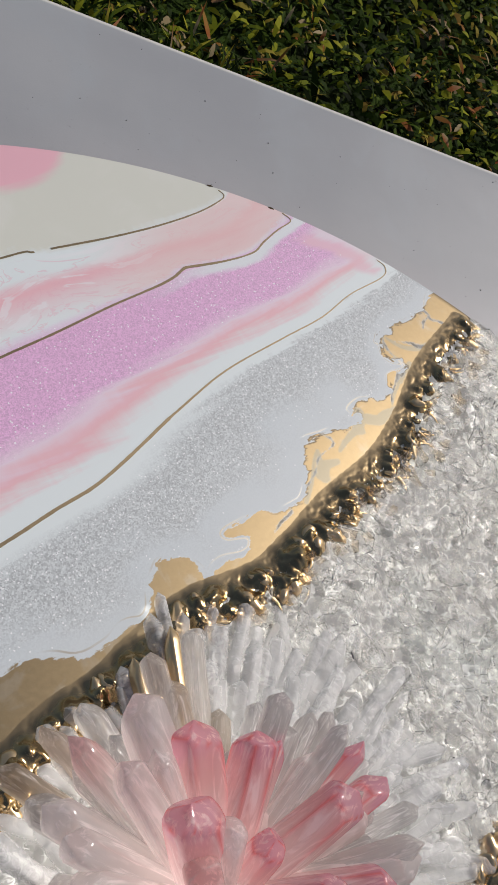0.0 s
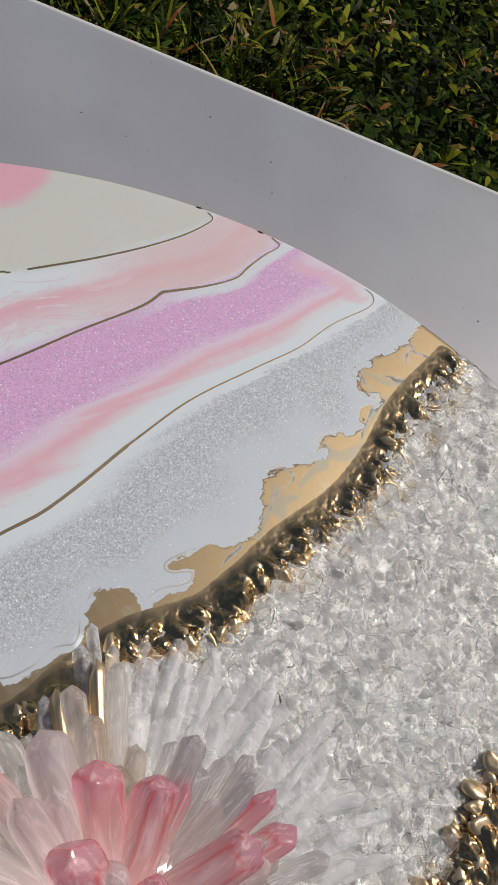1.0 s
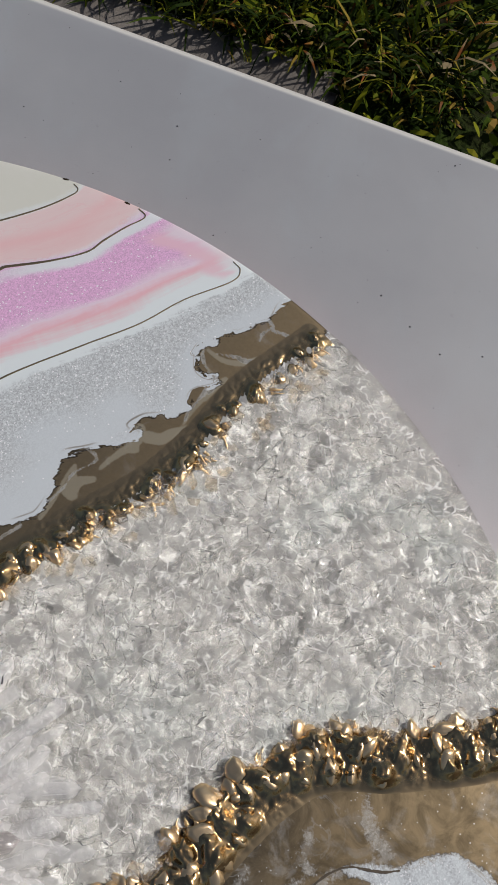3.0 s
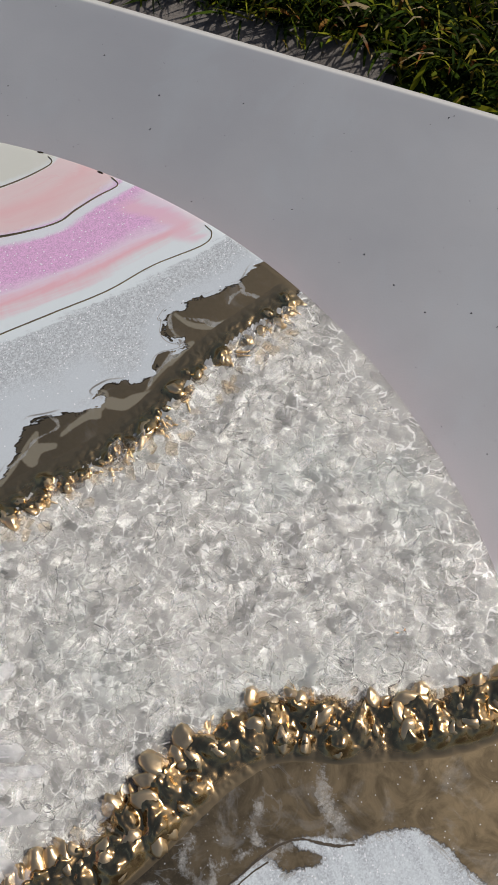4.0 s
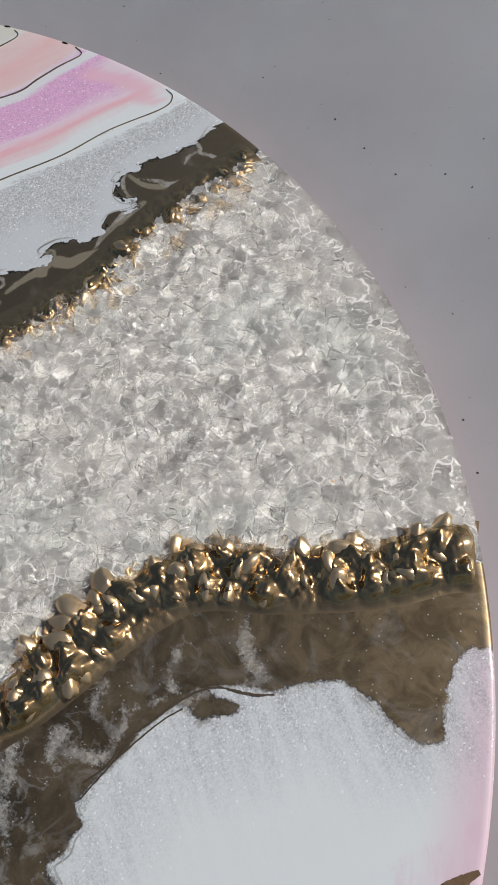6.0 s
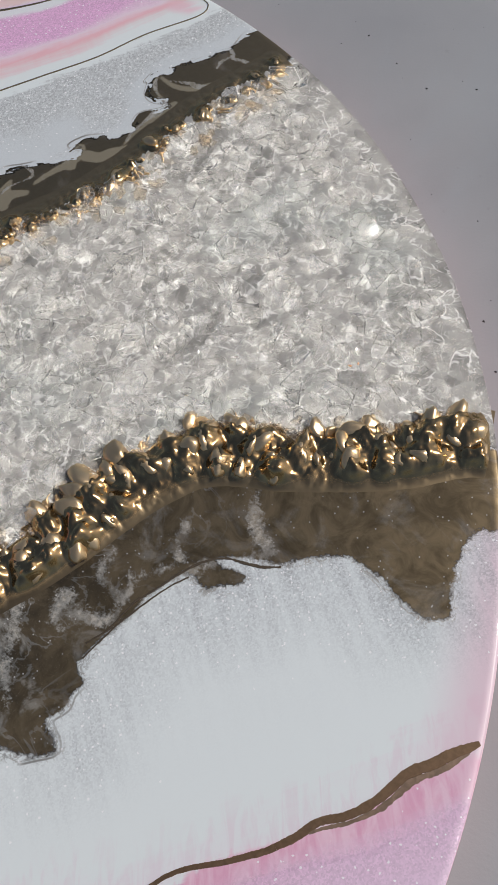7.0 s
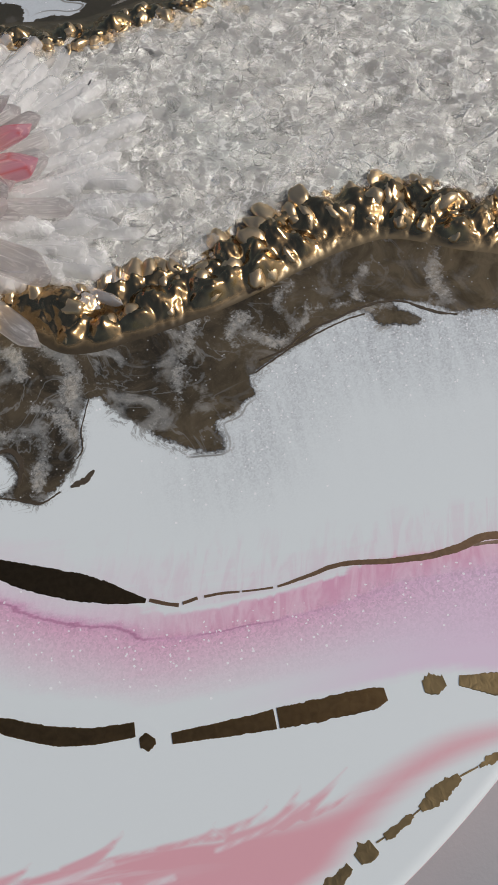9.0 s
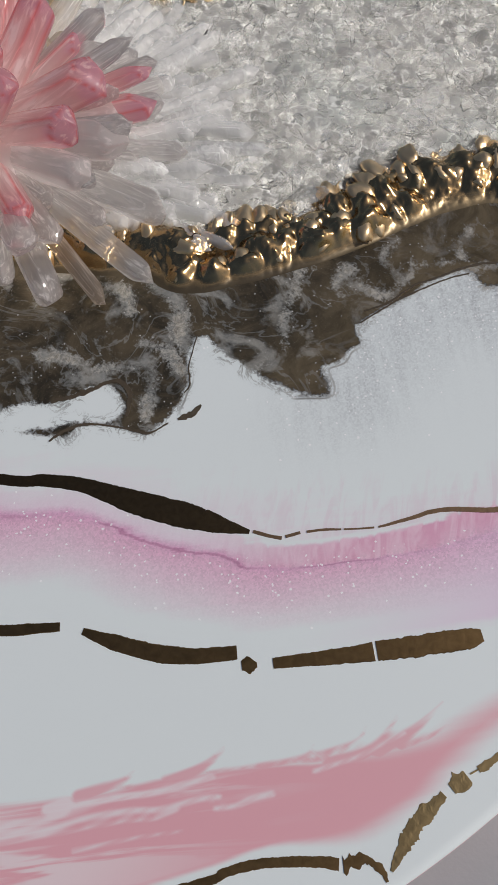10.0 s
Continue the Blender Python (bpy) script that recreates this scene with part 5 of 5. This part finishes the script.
def gold_ridges(root):
    """The two rows of gold-leafed stones along the geode's edges."""
    rng = random.Random(11)
    shapes = [coated_mesh("gold_stone", rng, GOLD_STONE, (1.0, rng.uniform(0.45, 0.75), rng.uniform(0.45, 0.65))) for _ in range(20)]
    # up: the quartz lies on the right of the line; low: on its left
    for ridge, count, low, high, first, last, big, lift, inner in ((RIDGE_UP, 165, -7.5, 7.0, -5.5, 2.0, 6.0, 0.8, -1), (RIDGE_LOW, 190, -8.0, 9.5, -4.0, 7.8, 7.0, 1.0, 1)):
        line, run, n = ridge_frame(ridge)
        stones = []
        for k in range(count):
            at = (k + rng.random()) / count * run[-1]
            d = rng.uniform(first, last)
            x, y, ax, ay = (float(np.interp(at, run, v)) for v in (line[:, 0], line[:, 1], n[:, 0], n[:, 1]))
            x, y = x + ax * d, y + ay * d
            if math.hypot(x, y) > 197.5 or (inner < 0 and at > 0.55 * run[-1] and rng.random() < 0.4):
                continue
            size = rng.choice((0.6, 0.8, 1.0, 1.0, 1.3)) * rng.uniform(0.85, 1.1) * big
            if ridge is RIDGE_UP and at > 0.5 * run[-1]:
                size *= 1.15 - 0.8 * (at / run[-1] - 0.3)
            if inner > 0 and x < 105:
                size *= 1.2
            stones.append((x, y, min(size, 9.0), math.atan2(ay, ax) + rng.gauss(0, 0.55), rng.uniform(0.7, 1.6) if inner < 0 else rng.uniform(0.9, 2.0)))
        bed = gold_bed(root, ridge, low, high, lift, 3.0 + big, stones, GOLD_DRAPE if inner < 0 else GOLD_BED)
        for x, y, size, az, z in stones:
            e = Euler((rng.uniform(-0.5, 0.5), rng.uniform(-0.65, 0.15) * inner, az))
            place("gold_stone", rng.choice(shapes), bed, Matrix.LocRotScale((x * MM, y * MM, z * MM), e, (size * MM,) * 3))
        gold_threads(bed, ridge, inner, -first if inner < 0 else last, rng)


def amber_chips(root):
    """Chips stained by the gold, between the gold rows and the clear quartz."""
    rng = random.Random(8)
    shapes = [chip_mesh("amber_stone", rng, AMBER, (1.0, rng.uniform(0.5, 0.8), rng.uniform(0.5, 0.8))) for _ in range(10)]
    for ridge, start, count, low, high in ((RIDGE_UP, 0.45, 70, -12.0, -2.0), (RIDGE_LOW, 0.25, 40, 5.0, 9.0)):
        line, run, n = ridge_frame(ridge)
        for k in range(count):
            at = (start + (1 - start) * (k + rng.random()) / count) * run[-1]
            d = rng.uniform(low, high)
            x, y, ax, ay = (np.interp(at, run, v) for v in (line[:, 0], line[:, 1], n[:, 0], n[:, 1]))
            x, y = x + ax * d, y + ay * d
            if math.hypot(x, y) < 190:
                s = rng.uniform(3.8, 7.0) * MM
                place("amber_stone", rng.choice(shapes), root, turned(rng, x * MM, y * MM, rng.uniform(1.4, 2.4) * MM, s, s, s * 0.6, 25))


def flecks(root):
    """Bits that were caught in the resin."""
    rng = random.Random(17)
    for x, y, z, long, wide, turn, material in ((42, 54, 8.0, 2.6, 1.0, 1.9, DARK_FLECK), (119.5, 152.4, 3.6, 2.4, 0.5, 0.4, DARK_FLECK), (121, 153.4, 3.6, 1.6, 0.4, 1.5, DARK_FLECK),
                                                (141, 96, 4.0, 1.5, 0.8, 0.7, ORANGE_FLECK), (142.6, 97.2, 4.0, 0.9, 0.6, 2.0, ORANGE_FLECK)):
        mesh = stone_mesh("fleck", rng, material, (1.0, 1.0, 0.6), 10)
        place("fleck", mesh, root, Matrix.LocRotScale((x * MM, y * MM, z * MM), Euler((0, 0.1, turn)), (long * MM, wide * MM, 0.8 * MM)))
    clear = chip_mesh("quartz_stone", rng, CLEAR, (1.0, 0.75, 0.5), 16)
    for x, y, s, turn in ((88, 172, 13, 0.4), (131, 88, 9, 1.2), (150, 118, 9, 2.2), (112, 100, 10, 0.2), (95, 128, 9, 1.0)):
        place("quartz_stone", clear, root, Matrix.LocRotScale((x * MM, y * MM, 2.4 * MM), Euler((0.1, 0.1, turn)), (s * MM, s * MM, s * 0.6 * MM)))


def aimed(tip, root_at, width, twist):
    """The pose of a unit point whose root and tip lie there (millimetres), as wide as given."""
    a, b = Vector(root_at) * MM, Vector(tip) * MM
    way = b - a
    return Matrix.Translation(a) @ way.to_track_quat("Z", "Y").to_matrix().to_4x4() @ Matrix.Rotation(twist, 4, "Z") @ Matrix.Diagonal((width * MM, width * MM, way.length, 1))


HEART = Vector((0.016, -0.003, 0.003))


def crushed_quartz(root):
    """The bed of crushed quartz between the two gold rows; round the flower it runs in splinters."""
    rng = random.Random(5)
    shapes = [chip_mesh("quartz_stone", rng, CLEAR, (1.0, rng.uniform(0.55, 0.9), rng.uniform(0.5, 0.8)), rng.randint(9, 13)) for _ in range(24)]
    up, low = spline(RIDGE_UP, 8), spline(RIDGE_LOW, 8)

    def room(xy):
        du, su = distance(xy, up)
        dl, sl = distance(xy, low)
        return np.minimum(du * su, -dl * sl)

    # the milky floor of the bed, in low facets
    pitch = 0.8
    gx, gy = np.arange(-60, 201, pitch), np.arange(-60, 201, pitch)
    xy = np.array([(x, y) for y in gy for x in gx])
    rad = np.hypot(*xy.T)
    free = (room(xy) > 0) & (rad < 201.6) & (xy.sum(axis=1) > -70)
    xy *= (np.minimum(rad, 200.6) / np.maximum(rad, 1))[:, None]
    verts = []
    for (x, y), good, r in zip(xy, free, np.hypot(*xy.T)):
        z = 0.0
        if good:
            d, p = noise.voronoi((x * 0.26, y * 0.26, 1.0))
            a, b = noise.noise(p[0] * 7.3), noise.noise(p[0] * 7.3 + Vector((5, 5, 5)))
            z = 1.1 + 0.35 * noise.noise((x * 0.15, y * 0.15, 4.0)) + 0.9 * (a * (x * 0.26 - p[0].x) + b * (y * 0.26 - p[0].y)) + 0.5 * (0.5 - d[0])
            z *= max(0.0, min(1.0, (201 - r) / 12))
        verts.append((x * MM, y * MM, max(z, 0.1) * MM))
    k = len(gx)
    faces = [(j * k + i, j * k + i + 1, (j + 1) * k + i + 1, (j + 1) * k + i) for j in range(len(gy) - 1) for i in range(k - 1)
             if free[j * k + i] and free[j * k + i + 1] and free[(j + 1) * k + i + 1] and free[(j + 1) * k + i]]
    tagged(mesh_ob("quartz_bed", verts, faces, QUARTZ, root, False), kind="stuff")
    # clear chips sunk into it
    spots = []
    for gap, z in ((3.8, 1.2), (5.2, 2.0)):
        n = int(260 / gap)
        for i in range(n):
            for j in range(n):
                spots.append(((i + rng.uniform(-0.7, 0.7)) * gap - 55, (j + 0.5 * (i % 2) + rng.uniform(-0.7, 0.7)) * gap - 55, z + rng.uniform(-0.3, 0.5)))
    xy = np.array([s[:2] for s in spots])
    rad, core = np.hypot(*xy.T), np.hypot(xy[:, 0] - HEART.x / MM, xy[:, 1] - HEART.y / MM)
    edge = room(xy)
    ok = (edge > 2.5) & (rad < 198.8) & (core > 30) & (xy[:, 0] > -20) & (xy[:, 1] > -14)
    poses, splinters = [], []
    for (x, y, z), good, r, c, e in zip(spots, ok, rad, core, edge):
        if not good or (z > 1.8 and (r > 189 or e < 5)):
            continue
        s = rng.choice((0.6, 0.8, 1.0, 1.0, 1.3, 1.7)) * rng.uniform(5.2, 6.8) * MM
        if r > 186:
            z *= max(0.15, (199 - r) / 13)
            s = min(s, max(1.6, (200.5 - r) * 2.0) * MM)
        if c < 60:
            az = math.atan2(y - HEART.y / MM, x - HEART.x / MM) + rng.gauss(0, 0.2)
            lean, long = rng.uniform(0.02, 0.2), s / MM * rng.uniform(2.0, 3.0)
            way = Vector((math.cos(az) * math.cos(lean), math.sin(az) * math.cos(lean), math.sin(lean)))
            middle = Vector((x, y, z + (60 - c) * 0.05))
            splinters.append(aimed(middle + way * long * 0.5, middle - way * long * 0.5, rng.uniform(3.4, 6.0), rng.uniform(0, 6)))
            continue
        m = turned(rng, x * MM, y * MM, z * MM, s, s, s * min(0.5, max(0.15, (200 - r) / 26)), 16 if r < 188 else 5)
        poses.append((z > 1.75 and 112 < r < 192, m))
    singles = [m for top, m in poses if top][:290]
    used = set(map(id, singles))
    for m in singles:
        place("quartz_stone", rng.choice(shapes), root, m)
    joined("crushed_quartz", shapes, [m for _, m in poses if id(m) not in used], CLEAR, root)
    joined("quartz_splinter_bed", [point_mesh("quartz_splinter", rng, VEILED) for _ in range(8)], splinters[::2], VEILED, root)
    # the resin poured over it: it sags between the chips and stands up round them
    pitch = 0.36
    gx, gy = np.arange(-20, 201, pitch), np.arange(-20, 201, pitch)
    xy = np.array([(x, y) for y in gy for x in gx])
    rad, core, deep = np.hypot(*xy.T), np.hypot(xy[:, 0] - HEART.x / MM, xy[:, 1] - HEART.y / MM), room(xy)
    free = (deep > 0.5) & (rad < 200.8) & (core > 44)
    verts, index = [], np.full(len(xy), -1)
    for n, ((x, y), r, c, d) in enumerate(zip(xy, rad, core, deep)):
        if not free[n]:
            continue
        index[n] = len(verts)
        z = 2.9
        wx, wy = x + 1.2 * noise.noise((x * 0.25, y * 0.25, 9.0)), y + 1.2 * noise.noise((x * 0.25, y * 0.25, 5.0))
        for scale, tilt, dip in ((0.155, 0.13, 0.45), (0.33, 0.18, 0.30)):
            far, p = noise.voronoi((wx * scale, wy * scale, 2.0))
            a, b = noise.noise(p[0] * 7.3), noise.noise(p[0] * 7.3 + Vector((5, 5, 5)))
            z += tilt * (a * (wx - p[0].x / scale) + b * (wy - p[0].y / scale)) + dip * a
            crease = (far[1] - far[0]) / scale / 0.95
            z -= dip * math.exp(-crease * crease)
        z *= max(0.08, min(1.0, (201.5 - r) / 11)) * max(0.2, min(1.0, d / 6)) * max(0.3, min(1.0, (c - 40) / 16))
        verts.append((x * MM, y * MM, max(z, 0.15) * MM))
    k = len(gx)
    faces = []
    for j in range(len(gy) - 1):
        for i in range(k - 1):
            four = [index[q] for q in (j * k + i, j * k + i + 1, (j + 1) * k + i + 1, (j + 1) * k + i)]
            if min(four) >= 0:
                faces.append(tuple(int(q) for q in four))
    skin = tagged(mesh_ob("clear_resin", verts, faces, SKIN, root, True), "clear glossy resin poured over the quartz")
    skin.visible_shadow = False


def crystal_flower(root):
    """The cluster of quartz points: pink in the middle, clear and smoky round it."""
    rng = random.Random(21)
    kinds = {}
    for name, material, n in (("pink_point", PINK, 8), ("pale_pink_point", PALE_PINK, 6), ("clear_point", QUARTZ_POINT, 8), ("smoky_point", SMOKY, 4), ("gilded_point", GOLD_STONE, 3)):
        kinds[name] = [point_mesh(name, rng, material) for _ in range(n)]

    # the milky mass that the points grow from
    bm = bmesh.new()
    bmesh.ops.create_uvsphere(bm, u_segments=48, v_segments=24, radius=1.0)
    for v in bm.verts:
        n = v.co.normalized()
        k = 1.0 + 0.16 * noise.noise(n * 3.0) + 0.07 * noise.noise(n * 9.0)
        v.co = Vector((n.x * 0.026 * k, n.y * 0.026 * k, max(-0.004, n.z * 0.011 * k)))
    base_part = part("flower_base", bm, PALE_PINK, root, "milky pale pink quartz mass", True)
    base_part.location = HEART
    base_part.visible_shadow = False
    said = {"pink_point": "pink quartz point with red edges", "pale_pink_point": "pale pink quartz point", "clear_point": "clear quartz point",
            "smoky_point": "smoky brown quartz point", "gilded_point": "quartz point covered in gold leaf"}

    def grow(kind, tip, width, inset=0.12):
        heart = Vector(HEART) / MM
        base = heart + (Vector(tip) - heart) * inset
        width *= 1.06 if "pink" in kind else 1.0
        place(kind, rng.choice(kinds[kind]), base_part, Matrix.Translation(-HEART) @ aimed(tip, base, width, rng.uniform(0, 6)), said[kind])

    # the large points that stand out
    for kind, tip, width in (("pink_point", (2, 28, 21.5), 11.5), ("pink_point", (15, 28, 23), 10.5), ("pink_point", (23.5, 31, 14), 6), ("pink_point", (43, 33, 13.5), 5.5),
                             ("pink_point", (39.5, 21, 19), 11), ("pink_point", (49.5, 26.8, 11.7), 7.5), ("pale_pink_point", (55.5, 11, 16), 10.5), ("pink_point", (0, 10, 34), 11),
                             ("pink_point", (47, 4.3, 21.5), 9.5), ("pale_pink_point", (54.5, -1, 15), 9), ("pink_point", (50, -18, 13), 8), ("pale_pink_point", (32, 29, 12), 7),
                             ("pink_point", (32, 0, 30), 9), ("pink_point", (19, 8, 27), 8), ("pale_pink_point", (46, 20, 10), 9), ("pale_pink_point", (37, -16, 20), 9)):
        grow(kind, tip, width)
    # the rest of the heart, away from those
    for count, el, reach, lo, hi in ((7, 62, 33, 110, 330), (10, 36, 40, 125, 300), (9, 16, 44, 120, 300)):
        for k in range(count):
            az, e = radians(lo + (hi - lo) * (k + rng.uniform(0.1, 0.9)) / count), radians(el + rng.uniform(-8, 8))
            d = reach * rng.uniform(0.85, 1.1)
            grow("pale_pink_point", (16 + d * math.cos(az) * math.cos(e), -3 + d * math.sin(az) * math.cos(e), 3 + d * math.sin(e)), rng.uniform(7, 11))
    # clear points in two rings
    for count, el, start, reach in ((34, 16, 0.25, 44), (46, 8, 0.40, 51)):
        for k in range(count):
            deg = 360 * (k + rng.uniform(-0.4, 0.4)) / count % 360
            az, e = radians(deg), radians(el + rng.uniform(-6, 7))
            d = reach * rng.uniform(0.68, 1.10)
            if 255 < deg < 345:
                d *= 0.9
            if 90 < deg < 175:
                d *= 0.82
            kind = "clear_point"
            if (95 < deg < 200 or 262 < deg < 340) and rng.random() < 0.3:
                kind = "smoky_point"
            grow(kind, (16 + d * math.cos(az) * math.cos(e), -3 + d * math.sin(az) * math.cos(e), 1 + d * math.sin(e)), rng.uniform(5.0, 9.0), start)
    # gilded and clear points over the gold on both sides
    for tip, width, kind in (((-2, 52, 6), 5, "gilded_point"), ((-9, 43, 6), 5, "gilded_point"), ((-18.5, 31, 7), 7.5, "clear_point"), ((-25.5, 25, 7), 6, "smoky_point"), ((-6, 44, 9), 7, "clear_point"),
                             ((2.3, 52, 6), 6.5, "clear_point"), ((-32, 16, 6), 7, "smoky_point"), ((78, -9.5, 5), 7, "clear_point"), ((63, -26, 4), 7.5, "clear_point"), ((54, -22, 12), 9, "clear_point"),
                             ((70, 5, 8), 9, "clear_point"), ((72, -19, 3), 5, "smoky_point")):
        grow(kind, tip, width, 0.4)


def table_specks():
    """Small bits of dirt on the table."""
    rng = random.Random(3)
    spots = [(103, 268.7), (106, 270), (101, 265), (112.7, 196), (70, 216), (85, 225), (97, 208), (129, 201), (60, 245), (131, 240), (118, 231), (140, 215)]
    spots += [(rng.uniform(-120, 330), rng.uniform(-150, 272)) for _ in range(640)]
    shapes = [stone_mesh("speck", rng, SPECK, (1, 0.7, 0.35), 8) for _ in range(4)]
    poses = []
    for x, y in spots:
        if math.hypot(x, y) < 204.5:
            continue
        s = rng.choice((0.2, 0.25, 0.3, 0.4, 0.45, 0.5, 0.6, 0.8, 1.0)) * MM
        poses.append(turned(rng, x * MM, y * MM, TABLE_Z + 0.0001, s, s, s, 8))
    ob = joined("dirt_specks", shapes, poses, SPECK, None)
    return tagged(ob, "dark dirt specks scattered on the table", "dirt")


ground()
pavement()
table()
table_specks()
art = geode_art()
crystal_flower(art)
gold_ridges(art)
amber_chips(art)
flecks(art)
crushed_quartz(art)
lawn()
